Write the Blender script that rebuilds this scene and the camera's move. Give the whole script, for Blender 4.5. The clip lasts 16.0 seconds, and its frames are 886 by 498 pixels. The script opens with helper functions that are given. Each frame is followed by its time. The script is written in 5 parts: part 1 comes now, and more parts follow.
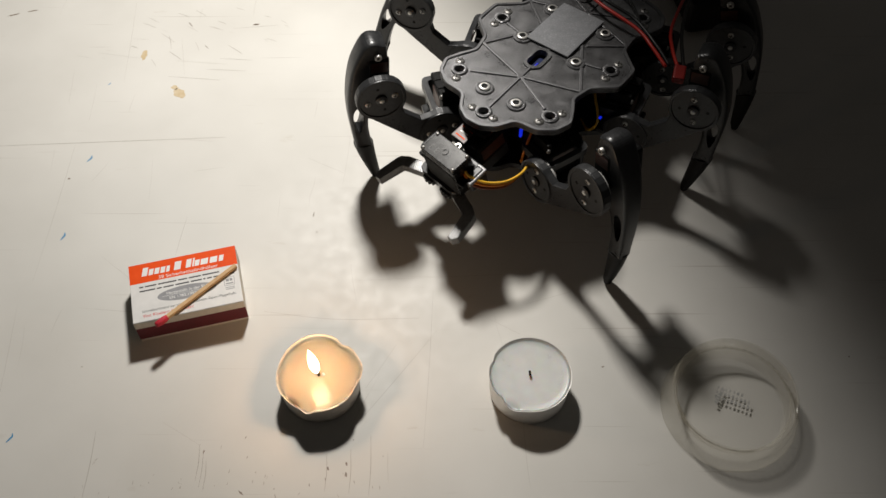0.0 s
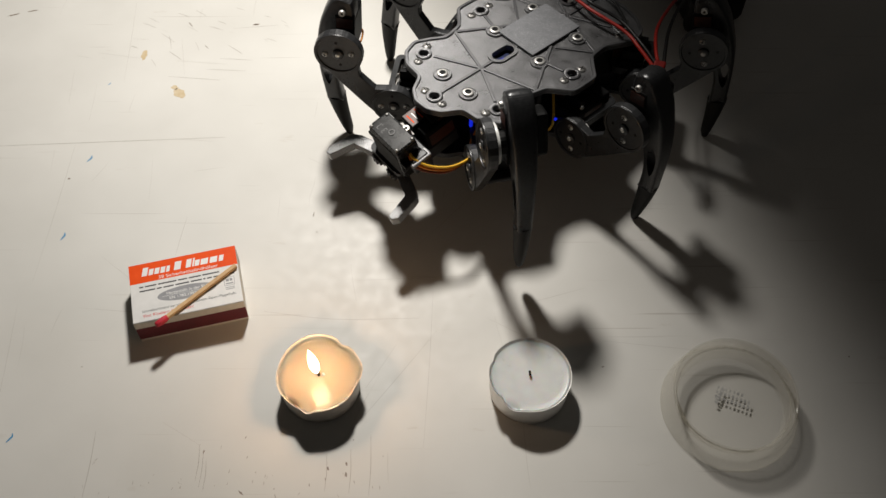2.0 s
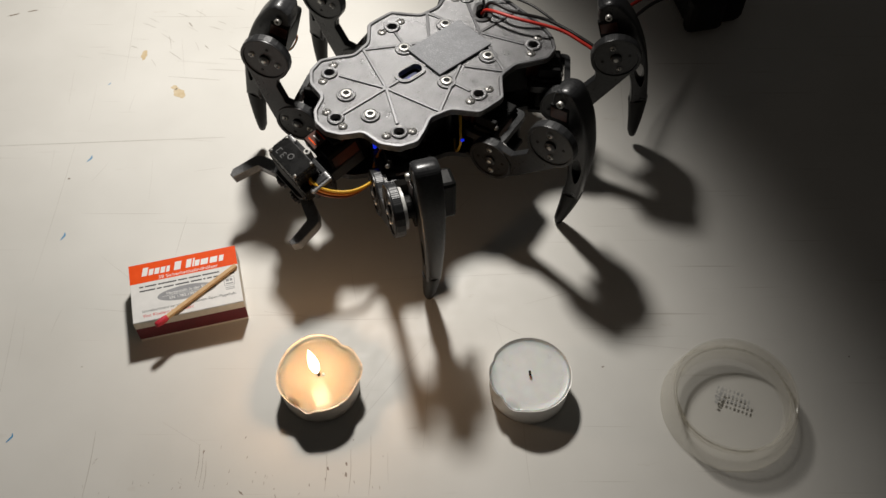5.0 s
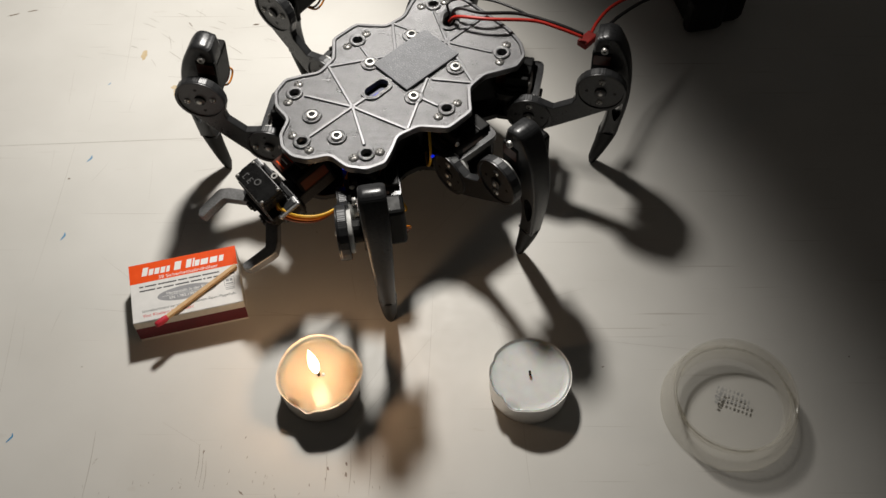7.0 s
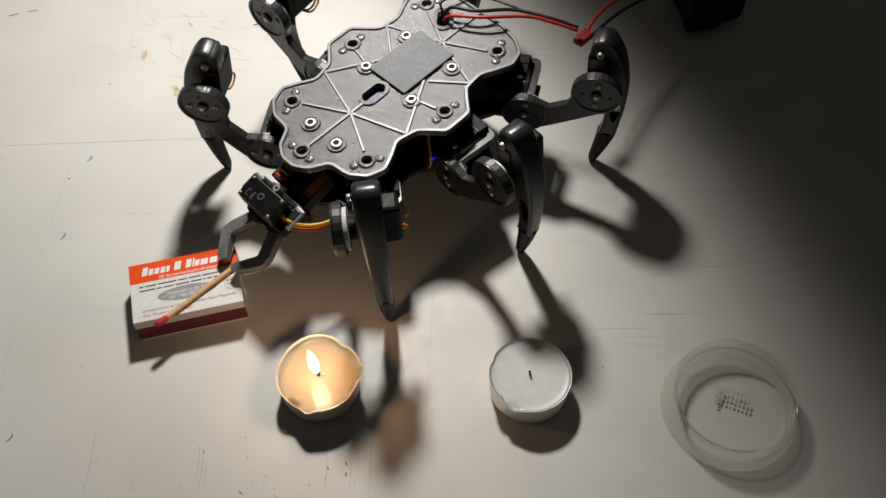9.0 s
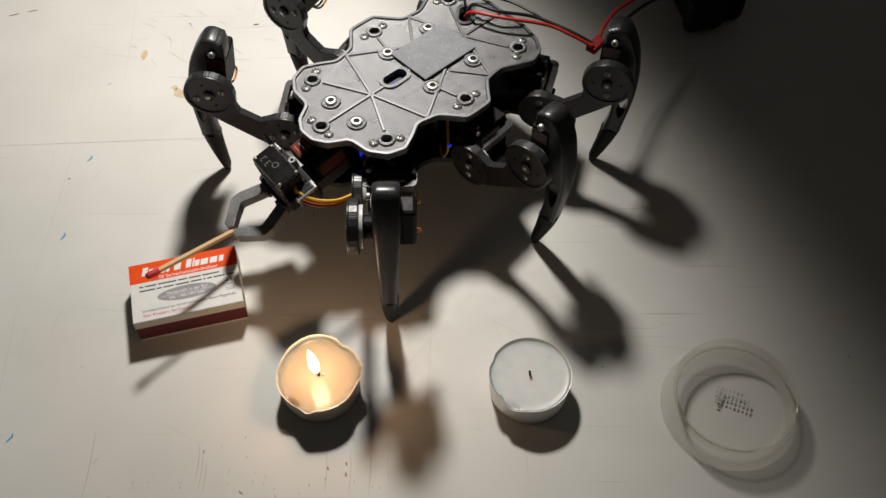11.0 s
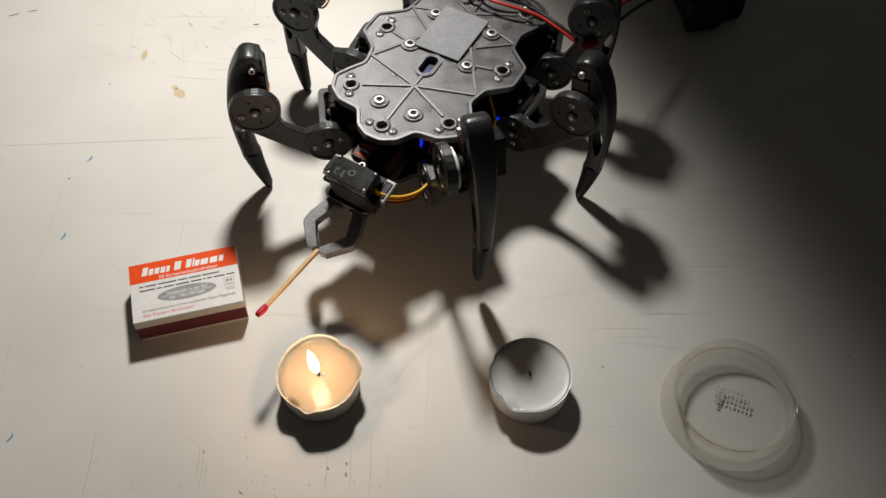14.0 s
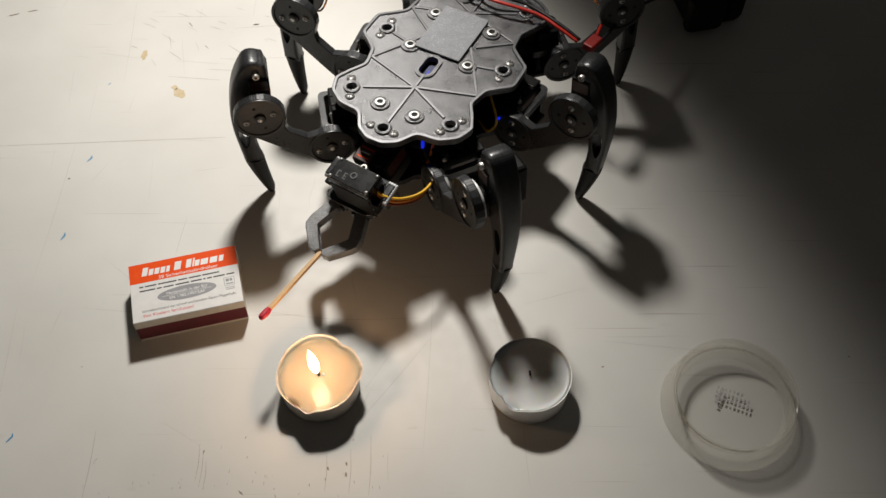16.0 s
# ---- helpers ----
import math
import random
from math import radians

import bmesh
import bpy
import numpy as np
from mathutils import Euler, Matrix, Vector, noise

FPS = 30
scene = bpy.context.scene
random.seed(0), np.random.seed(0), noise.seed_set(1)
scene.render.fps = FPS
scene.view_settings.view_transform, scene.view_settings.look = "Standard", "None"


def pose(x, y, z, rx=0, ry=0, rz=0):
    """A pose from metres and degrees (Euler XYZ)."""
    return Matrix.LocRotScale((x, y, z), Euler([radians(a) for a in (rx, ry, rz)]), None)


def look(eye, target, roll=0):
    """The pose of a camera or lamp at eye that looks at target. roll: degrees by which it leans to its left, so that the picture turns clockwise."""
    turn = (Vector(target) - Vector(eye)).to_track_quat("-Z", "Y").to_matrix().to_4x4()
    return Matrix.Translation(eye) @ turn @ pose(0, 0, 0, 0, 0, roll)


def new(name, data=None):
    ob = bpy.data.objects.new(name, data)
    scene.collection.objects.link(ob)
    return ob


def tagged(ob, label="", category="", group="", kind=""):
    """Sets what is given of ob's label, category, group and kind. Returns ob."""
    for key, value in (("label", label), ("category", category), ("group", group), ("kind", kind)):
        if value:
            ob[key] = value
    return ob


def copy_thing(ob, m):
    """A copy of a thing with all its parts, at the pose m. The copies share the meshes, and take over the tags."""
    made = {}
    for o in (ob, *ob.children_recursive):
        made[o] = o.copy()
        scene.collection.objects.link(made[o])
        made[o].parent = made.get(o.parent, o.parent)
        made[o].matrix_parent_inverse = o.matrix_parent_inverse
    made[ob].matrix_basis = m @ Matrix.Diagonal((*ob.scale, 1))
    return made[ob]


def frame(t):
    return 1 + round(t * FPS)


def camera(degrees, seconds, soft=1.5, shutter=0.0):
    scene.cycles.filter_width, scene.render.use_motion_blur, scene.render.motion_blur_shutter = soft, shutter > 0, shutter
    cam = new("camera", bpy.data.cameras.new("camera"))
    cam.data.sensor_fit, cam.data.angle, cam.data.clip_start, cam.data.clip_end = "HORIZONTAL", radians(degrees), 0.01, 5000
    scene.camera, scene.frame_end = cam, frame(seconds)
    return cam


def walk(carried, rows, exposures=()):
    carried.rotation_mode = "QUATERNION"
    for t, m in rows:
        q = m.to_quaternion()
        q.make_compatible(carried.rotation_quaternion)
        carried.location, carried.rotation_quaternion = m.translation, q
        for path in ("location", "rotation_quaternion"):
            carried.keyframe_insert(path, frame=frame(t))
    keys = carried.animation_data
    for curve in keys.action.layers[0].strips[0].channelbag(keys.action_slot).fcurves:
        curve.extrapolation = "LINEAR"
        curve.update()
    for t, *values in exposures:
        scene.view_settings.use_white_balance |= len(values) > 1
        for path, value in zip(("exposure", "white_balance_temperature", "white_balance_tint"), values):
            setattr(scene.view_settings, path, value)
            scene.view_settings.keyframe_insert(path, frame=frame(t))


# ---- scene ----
# ---- camera: it stands still over the table ----
EYE = (0, 0, 0.4256)
TILT = radians(55.73)
AIM = (0, math.cos(TILT), EYE[2] - math.sin(TILT))
cam = camera(48.69, 16.0, soft=1.5)
walk(cam, [(0, look(EYE, AIM, -0.06)), (16, look(EYE, AIM, -0.06))])

# ---- light: one shaded work lamp in a dark room, and a candle ----
world = bpy.data.worlds.new("world")
scene.world = world
world.use_nodes = True
world.node_tree.nodes["Background"].inputs[0].default_value = (1.0, 0.93, 0.85, 1)
world.node_tree.nodes["Background"].inputs[1].default_value = 0.021
LAMP = Vector((-0.060, 0.52, 0.38))
spot = bpy.data.lights.new("work_lamp", "SPOT")
spot.spot_size, spot.spot_blend, spot.shadow_soft_size = radians(139.5), 0.50, 0.024
spot.energy, spot.color = 8.75, (1.0, 0.955, 0.89)
new("work_lamp", spot).matrix_world = look(LAMP, LAMP + Vector((-0.600, -0.555, -0.575)))
candle = bpy.data.lights.new("candle_light", "POINT")
candle.energy, candle.color, candle.shadow_soft_size = 0.036, (1.0, 0.60, 0.33), 0.0045
scene.view_settings.exposure = 0.0


# ---- materials ----
def nodes_of(name):
    m = bpy.data.materials.new(name)
    m.use_nodes = True
    nt = m.node_tree
    return m, nt, nt.nodes["Principled BSDF"], nt.nodes, nt.links


def surface(name, dark, light, rough=0.5, metal=0.0, grain=400.0, bump=0.1, lines=0.0, line_bump=0.3, rough_var=0.1, coat=0.0, line_axis="Z", sss=0.0, spec=0.5, depth=(0.006, 0.003, 0.0015)):
    """Colour between two tones by noise at two scales, bump from grain, and printed layers where lines (per metre) is set."""
    m, nt, b, n, l = nodes_of(name)
    tc = n.new("ShaderNodeTexCoord")
    n1, n2 = n.new("ShaderNodeTexNoise"), n.new("ShaderNodeTexNoise")
    n1.inputs["Scale"].default_value, n2.inputs["Scale"].default_value = grain, grain * 0.07
    n1.inputs["Detail"].default_value = 4
    for t in (n1, n2):
        l.new(tc.outputs["Object"], t.inputs["Vector"])
    mix = n.new("ShaderNodeMath")
    mix.operation = "MULTIPLY_ADD"
    mix.inputs[1].default_value = 0.5
    half = n.new("ShaderNodeMath")
    half.operation = "MULTIPLY"
    half.inputs[1].default_value = 0.5
    l.new(n2.outputs["Fac"], half.inputs[0])
    l.new(n1.outputs["Fac"], mix.inputs[0])
    l.new(half.outputs[0], mix.inputs[2])
    ramp = n.new("ShaderNodeValToRGB")
    ramp.color_ramp.elements[0].position, ramp.color_ramp.elements[1].position = 0.35, 0.65
    ramp.color_ramp.elements[0].color, ramp.color_ramp.elements[1].color = (*dark, 1), (*light, 1)
    l.new(mix.outputs[0], ramp.inputs["Fac"])
    l.new(ramp.outputs["Color"], b.inputs["Base Color"])
    b.inputs["Metallic"].default_value = metal
    b.inputs["Specular IOR Level"].default_value = spec
    rr = n.new("ShaderNodeMapRange")
    rr.inputs["To Min"].default_value, rr.inputs["To Max"].default_value = max(rough - rough_var, 0.02), rough + rough_var
    l.new(mix.outputs[0], rr.inputs["Value"])
    rr.inputs["From Min"].default_value, rr.inputs["From Max"].default_value = 0.3, 0.7
    l.new(rr.outputs[0], b.inputs["Roughness"])
    b.inputs["Coat Weight"].default_value = coat
    b.inputs["Coat Roughness"].default_value = 0.15
    bp = n.new("ShaderNodeBump")
    bp.inputs["Strength"].default_value, bp.inputs["Distance"].default_value = bump, 0.0002
    l.new(n1.outputs["Fac"], bp.inputs["Height"])
    if lines:
        w = n.new("ShaderNodeTexWave")
        w.bands_direction = line_axis
        w.inputs["Scale"].default_value, w.inputs["Distortion"].default_value = lines / 20, 0.3
        w.inputs["Detail"].default_value = 1
        l.new(tc.outputs["Object"], w.inputs["Vector"])
        b2 = n.new("ShaderNodeBump")
        b2.inputs["Strength"].default_value, b2.inputs["Distance"].default_value = line_bump, 0.00015
        l.new(w.outputs["Fac"], b2.inputs["Height"])
        l.new(bp.outputs["Normal"], b2.inputs["Normal"])
        l.new(b2.outputs["Normal"], b.inputs["Normal"])
    else:
        l.new(bp.outputs["Normal"], b.inputs["Normal"])
    if sss:
        b.inputs["Subsurface Weight"].default_value = sss
        b.inputs["Subsurface Radius"].default_value = depth
        b.inputs["Subsurface Scale"].default_value = 1.0
    return m


def glow(name, col, strength):
    m, nt, b, n, l = nodes_of(name)
    b.inputs["Base Color"].default_value = (0, 0, 0, 1)
    b.inputs["Emission Color"].default_value = (*col, 1)
    b.inputs["Emission Strength"].default_value = strength
    return m


def table_material():
    m, nt, b, n, l = nodes_of("worn_white_laminate")
    tc = n.new("ShaderNodeTexCoord")
    big, fine = n.new("ShaderNodeTexNoise"), n.new("ShaderNodeTexNoise")
    big.inputs["Scale"].default_value, big.inputs["Detail"].default_value = 9, 6
    fine.inputs["Scale"].default_value, fine.inputs["Detail"].default_value = 160, 5
    base = n.new("ShaderNodeValToRGB")
    base.color_ramp.elements[0].color, base.color_ramp.elements[1].color = (0.60, 0.585, 0.545, 1), (0.72, 0.705, 0.665, 1)
    base.color_ramp.elements[0].position, base.color_ramp.elements[1].position = 0.3, 0.7
    for t in (big, fine):
        l.new(tc.outputs["Object"], t.inputs["Vector"])
    l.new(big.outputs["Fac"], base.inputs["Fac"])
    # long fine scratches: noise drawn out along two directions
    col = base.outputs["Color"]
    for turn, along, across, cut, strength in ((85, 9, 700, 0.70, 0.45), (-12, 7, 520, 0.715, 0.35), (48, 14, 620, 0.735, 0.4)):
        mp = n.new("ShaderNodeMapping")
        mp.inputs["Rotation"].default_value = (0, 0, radians(turn))
        mp.inputs["Scale"].default_value = (along, across, 1)
        sc = n.new("ShaderNodeTexNoise")
        sc.inputs["Scale"].default_value, sc.inputs["Detail"].default_value = 1.0, 2
        l.new(tc.outputs["Object"], mp.inputs["Vector"])
        l.new(mp.outputs["Vector"], sc.inputs["Vector"])
        r = n.new("ShaderNodeMapRange")
        r.inputs["From Min"].default_value, r.inputs["From Max"].default_value = cut, cut + 0.05
        r.inputs["To Max"].default_value = strength
        l.new(sc.outputs["Fac"], r.inputs["Value"])
        mx = n.new("ShaderNodeMix")
        mx.data_type = "RGBA"
        l.new(r.outputs[0], mx.inputs["Factor"])
        l.new(col, mx.inputs["A"])
        mx.inputs["B"].default_value = (0.36, 0.32, 0.27, 1)
        col = mx.outputs["Result"]
    # a few brown worn patches
    worn = n.new("ShaderNodeMapRange")
    wn = n.new("ShaderNodeTexNoise")
    wm = n.new("ShaderNodeMapping")
    wm.inputs["Scale"].default_value = (1, 3.2, 1)
    wn.inputs["Scale"].default_value, wn.inputs["Detail"].default_value, wn.inputs["Roughness"].default_value = 26, 6, 0.65
    l.new(tc.outputs["Object"], wm.inputs["Vector"])
    l.new(wm.outputs["Vector"], wn.inputs["Vector"])
    l.new(wn.outputs["Fac"], worn.inputs["Value"])
    worn.inputs["From Min"].default_value, worn.inputs["From Max"].default_value, worn.inputs["To Max"].default_value = 0.66, 0.76, 0.4
    mx = n.new("ShaderNodeMix")
    mx.data_type = "RGBA"
    l.new(worn.outputs[0], mx.inputs["Factor"])
    l.new(col, mx.inputs["A"])
    mx.inputs["B"].default_value = (0.42, 0.36, 0.28, 1)
    l.new(mx.outputs["Result"], b.inputs["Base Color"])
    rr = n.new("ShaderNodeMapRange")
    rr.inputs["From Min"].default_value, rr.inputs["From Max"].default_value = 0.3, 0.7
    rr.inputs["To Min"].default_value, rr.inputs["To Max"].default_value = 0.44, 0.58
    b.inputs["Specular IOR Level"].default_value = 0.38
    l.new(fine.outputs["Fac"], rr.inputs["Value"])
    l.new(rr.outputs[0], b.inputs["Roughness"])
    bp = n.new("ShaderNodeBump")
    bp.inputs["Strength"].default_value, bp.inputs["Distance"].default_value = 0.05, 0.0002
    l.new(fine.outputs["Fac"], bp.inputs["Height"])
    l.new(bp.outputs["Normal"], b.inputs["Normal"])
    return m


def milky(name, tint=(0.9, 0.89, 0.85), clear=0.45, gloss=0.05):
    """Thin translucent plastic: clear, milky and glossy by turns."""
    m, nt, b, n, l = nodes_of(name)
    n.remove(b)
    out = n["Material Output"]
    tr, di, tl, gl = n.new("ShaderNodeBsdfTransparent"), n.new("ShaderNodeBsdfDiffuse"), n.new("ShaderNodeBsdfTranslucent"), n.new("ShaderNodeBsdfGlossy")
    gl.inputs["Roughness"].default_value = 0.08
    for t in (di, tl):
        t.inputs["Color"].default_value = (*tint, 1)
    a, c, d = n.new("ShaderNodeMixShader"), n.new("ShaderNodeMixShader"), n.new("ShaderNodeMixShader")
    noi = n.new("ShaderNodeTexNoise")
    noi.inputs["Scale"].default_value = 90
    rg = n.new("ShaderNodeMapRange")
    rg.inputs["To Min"].default_value, rg.inputs["To Max"].default_value = clear - (1 - clear) * 0.6, clear + (1 - clear) * 0.6
    l.new(noi.outputs["Fac"], rg.inputs["Value"])
    a.inputs[0].default_value = 0.5
    l.new(di.outputs[0], a.inputs[1])
    l.new(tl.outputs[0], a.inputs[2])
    l.new(rg.outputs[0], c.inputs[0])
    l.new(a.outputs[0], c.inputs[1])
    l.new(tr.outputs[0], c.inputs[2])
    d.inputs[0].default_value = gloss
    l.new(c.outputs[0], d.inputs[1])
    l.new(gl.outputs[0], d.inputs[2])
    l.new(d.outputs[0], out.inputs["Surface"])
    return m


TABLE = table_material()
SILVER = surface("silver_printed_plastic", (0.155, 0.155, 0.16), (0.255, 0.255, 0.26), 0.39, 0.84, 1500, 0.6, 12000, 0.9, rough_var=0.16, line_axis="DIAGONAL")
SILVER_EDGE = surface("silver_printed_edge", (0.11, 0.11, 0.115), (0.18, 0.18, 0.185), 0.45, 0.75, 1500, 0.5, rough_var=0.14)
LEG = surface("graphite_printed_plastic", (0.025, 0.0255, 0.027), (0.043, 0.044, 0.046), 0.34, 0.35, 700, 0.12, 8000, 0.25)
JAW = surface("grey_printed_plastic", (0.19, 0.19, 0.192), (0.32, 0.32, 0.322), 0.38, 0.55, 900, 0.5, 9000, 0.3, line_axis="DIAGONAL")
BLACK = surface("black_servo_plastic", (0.004, 0.004, 0.004), (0.009, 0.009, 0.009), 0.48, 0.0, 300, 0.06, rough_var=0.08, spec=0.12)
GLOSS = surface("glossy_black_plastic", (0.004, 0.004, 0.004), (0.008, 0.008, 0.008), 0.27, 0.0, 300, 0.03, rough_var=0.05)
MATT = surface("matt_black_plastic", (0.006, 0.006, 0.006), (0.012, 0.012, 0.012), 0.6, 0.0, 300, 0.1, spec=0.2)
RUBBER = surface("black_rubber", (0.006, 0.006, 0.006), (0.012, 0.0115, 0.011), 0.6, 0.0, 500, 0.25, spec=0.25)
STEEL = surface("screw_steel", (0.50, 0.49, 0.47), (0.68, 0.67, 0.64), 0.40, 0.65, 500, 0.1)
DULL = surface("dull_screw_steel", (0.24, 0.235, 0.225), (0.36, 0.35, 0.335), 0.42, 0.7, 500, 0.1)
HORN = surface("white_nylon", (0.62, 0.62, 0.60), (0.72, 0.72, 0.70), 0.4, 0.0, 300, 0.05)
VELCRO = surface("grey_hook_tape", (0.18, 0.185, 0.195), (0.23, 0.235, 0.25), 0.8, 0.0, 1400, 0.4)
VELCRO_NAP = surface("pale_hook_tape_nap", (0.21, 0.215, 0.225), (0.33, 0.335, 0.35), 0.7, 0.0, 1400, 0.4)
MARK = surface("pale_moulded_plastic", (0.07, 0.07, 0.07), (0.11, 0.11, 0.11), 0.5, 0.0, 300, 0.05)
LABEL = surface("dark_servo_sticker", (0.05, 0.016, 0.01), (0.11, 0.03, 0.015), 0.4, 0.0, 300, 0.05)
RED_WIRE = surface("red_silicone_wire", (0.42, 0.020, 0.012), (0.55, 0.03, 0.018), 0.38, 0.0, 300, 0.05)
RED_PLUG = surface("dark_red_plug", (0.24, 0.012, 0.010), (0.32, 0.02, 0.014), 0.45, 0.0, 300, 0.05)
BLACK_WIRE = surface("black_silicone_wire", (0.008, 0.008, 0.008), (0.018, 0.017, 0.017), 0.42, 0.0, 300, 0.05)
ORANGE_WIRE = surface("orange_wire", (0.70, 0.20, 0.015), (0.80, 0.27, 0.02), 0.4, 0.0, 300, 0.05)
BROWN_WIRE = surface("brown_wire", (0.14, 0.035, 0.015), (0.20, 0.05, 0.02), 0.4, 0.0, 300, 0.05)
YELLOW_WIRE = surface("yellow_wire", (0.75, 0.42, 0.03), (0.85, 0.5, 0.05), 0.4, 0.0, 300, 0.05)
BOARD = surface("dark_blue_circuit_board", (0.005, 0.012, 0.05), (0.008, 0.02, 0.09), 0.4, 0.0, 400, 0.1)
BLUE_LED = glow("blue_board_light", (0.008, 0.03, 1.0), 0.6)
CARD = surface("white_printed_card", (0.70, 0.69, 0.67), (0.78, 0.77, 0.75), 0.45, 0.0, 250, 0.05, spec=0.25)
RAWCARD = surface("uncoated_card", (0.50, 0.46, 0.39), (0.60, 0.56, 0.49), 0.7, 0.0, 300, 0.2)
ORANGE_INK = surface("orange_print", (0.78, 0.075, 0.008), (0.86, 0.095, 0.011), 0.5, 0.0, 250, 0.04, spec=0.12)
RED_INK = surface("red_print", (0.60, 0.02, 0.015), (0.66, 0.03, 0.02), 0.5, 0.0, 250, 0.04, spec=0.12)
GREY_INK = surface("grey_print", (0.26, 0.26, 0.27), (0.32, 0.32, 0.33), 0.4, 0.0, 250, 0.04)
STAMP_INK = surface("faded_stamp_ink", (0.30, 0.30, 0.29), (0.48, 0.47, 0.45), 0.5, 0.0, 700, 0.04)
DARK_INK = surface("black_print", (0.05, 0.05, 0.05), (0.08, 0.08, 0.08), 0.5, 0.0, 250, 0.04, spec=0.12)
WHITE_INK = surface("white_print", (0.80, 0.79, 0.77), (0.84, 0.83, 0.81), 0.4, 0.0, 250, 0.04)
STRIKER = surface("maroon_striking_surface", (0.085, 0.012, 0.018), (0.15, 0.022, 0.03), 0.8, 0.0, 1200, 0.6)
ASPEN = surface("aspen_wood", (0.50, 0.30, 0.13), (0.66, 0.43, 0.21), 0.6, 0.0, 600, 0.3)
MATCH_RED = surface("red_match_compound", (0.45, 0.012, 0.03), (0.60, 0.02, 0.045), 0.6, 0.0, 1500, 0.7)
FOIL = surface("thin_aluminium", (0.72, 0.71, 0.69), (0.82, 0.81, 0.79), 0.46, 0.6, 350, 0.25)
# darker copy of FOIL: its colour offsets the flame's glare on the rim
FOIL_DIMMED = surface("dimmed_aluminium", (0.40, 0.37, 0.33), (0.52, 0.48, 0.43), 0.46, 0.55, 350, 0.25)
WAX_WARM = surface("molten_warm_wax", (0.47, 0.375, 0.265), (0.50, 0.40, 0.285), 0.07, 0.0, 60, 0.02, rough_var=0.03, spec=0.3, sss=1.0, depth=(0.014, 0.010, 0.006))
WAX_COLD = surface("cold_white_wax", (0.66, 0.657, 0.637), (0.73, 0.727, 0.705), 0.34, 0.0, 150, 0.06, sss=0.5)
WAX_FROST = surface("frosted_white_wax", (0.80, 0.81, 0.80), (0.90, 0.91, 0.90), 0.5, 0.0, 1500, 0.8, sss=0.4)
WICK = surface("burnt_wick", (0.01, 0.009, 0.008), (0.03, 0.025, 0.02), 0.9, 0.0, 900, 0.4)
FLAME = glow("candle_flame", (1.0, 0.80, 0.50), 9.0)
PLASTIC = milky("milky_clear_plastic", (0.97, 0.92, 0.78), clear=0.87, gloss=0.045)
PLASTIC_CLEAR = milky("clear_plastic_ridges", (0.97, 0.91, 0.74), clear=0.98)
PLASTIC_FLOOR = milky("milky_clear_plastic_floor", (0.97, 0.92, 0.78), clear=0.965, gloss=0.02)
PEN_BLUE = surface("blue_felt_pen", (0.02, 0.19, 0.42), (0.08, 0.32, 0.55), 0.5, 0.0, 900, 0.05)
TAN_STAIN = surface("tan_stain", (0.55, 0.42, 0.24), (0.66, 0.56, 0.40), 0.45, 0.0, 300, 0.05)
BROWN_MARK = surface("brown_scuff", (0.16, 0.12, 0.09), (0.34, 0.29, 0.24), 0.6, 0.0, 900, 0.1)
FAINT_MARK = surface("faint_scuff", (0.38, 0.35, 0.31), (0.55, 0.52, 0.48), 0.5, 0.0, 500, 0.1)


# ---- mesh helpers ----
def part(name, bm, material, parent=None, label="", m=None):
    """Links a bmesh as one mesh object under a thing or a part."""
    me = bpy.data.meshes.new(name)
    bmesh.ops.recalc_face_normals(bm, faces=bm.faces)
    bm.to_mesh(me)
    bm.free()
    me.materials.append(material)
    for p in me.polygons:
        p.use_smooth = False
    ob = new(name, me)
    ob.parent = parent
    if m is not None:
        ob.matrix_basis = m
    if label:
        ob["label"] = label
    return ob


def smooth(ob, angle=40):
    """Smooth faces, with edges sharper than the angle kept crisp."""
    bm = bmesh.new()
    bm.from_mesh(ob.data)
    for f in bm.faces:
        f.smooth = True
    for e in bm.edges:
        e.smooth = len(e.link_faces) == 2 and e.calc_face_angle(0) < radians(angle)
    bm.to_mesh(ob.data)
    bm.free()
    return ob


def again(ob, parent, m):
    """The same mesh once more, as an object of its own."""
    o = ob.copy()
    scene.collection.objects.link(o)
    o.parent, o.matrix_basis = parent, m
    return o


def thing(name, m, label, category, group="", kind=""):
    e = new(name)
    e.empty_display_size = 0.01
    e.matrix_basis = m
    return tagged(e, label, category, group, kind)


def add_box(bm, c, s, bev=0.0, m=None):
    g = bmesh.ops.create_cube(bm, size=1)
    bmesh.ops.transform(bm, matrix=Matrix.Translation(c) @ Matrix.Diagonal((*s, 1)), verts=g["verts"])
    if m is not None:
        bmesh.ops.transform(bm, matrix=m, verts=g["verts"])
    if bev:
        es = list({e for v in g["verts"] for e in v.link_edges})
        bmesh.ops.bevel(bm, geom=es, offset=bev, segments=2, affect="EDGES", profile=0.5)
    return bm


def box(c, s, bev=0.0):
    return add_box(bmesh.new(), c, s, bev)


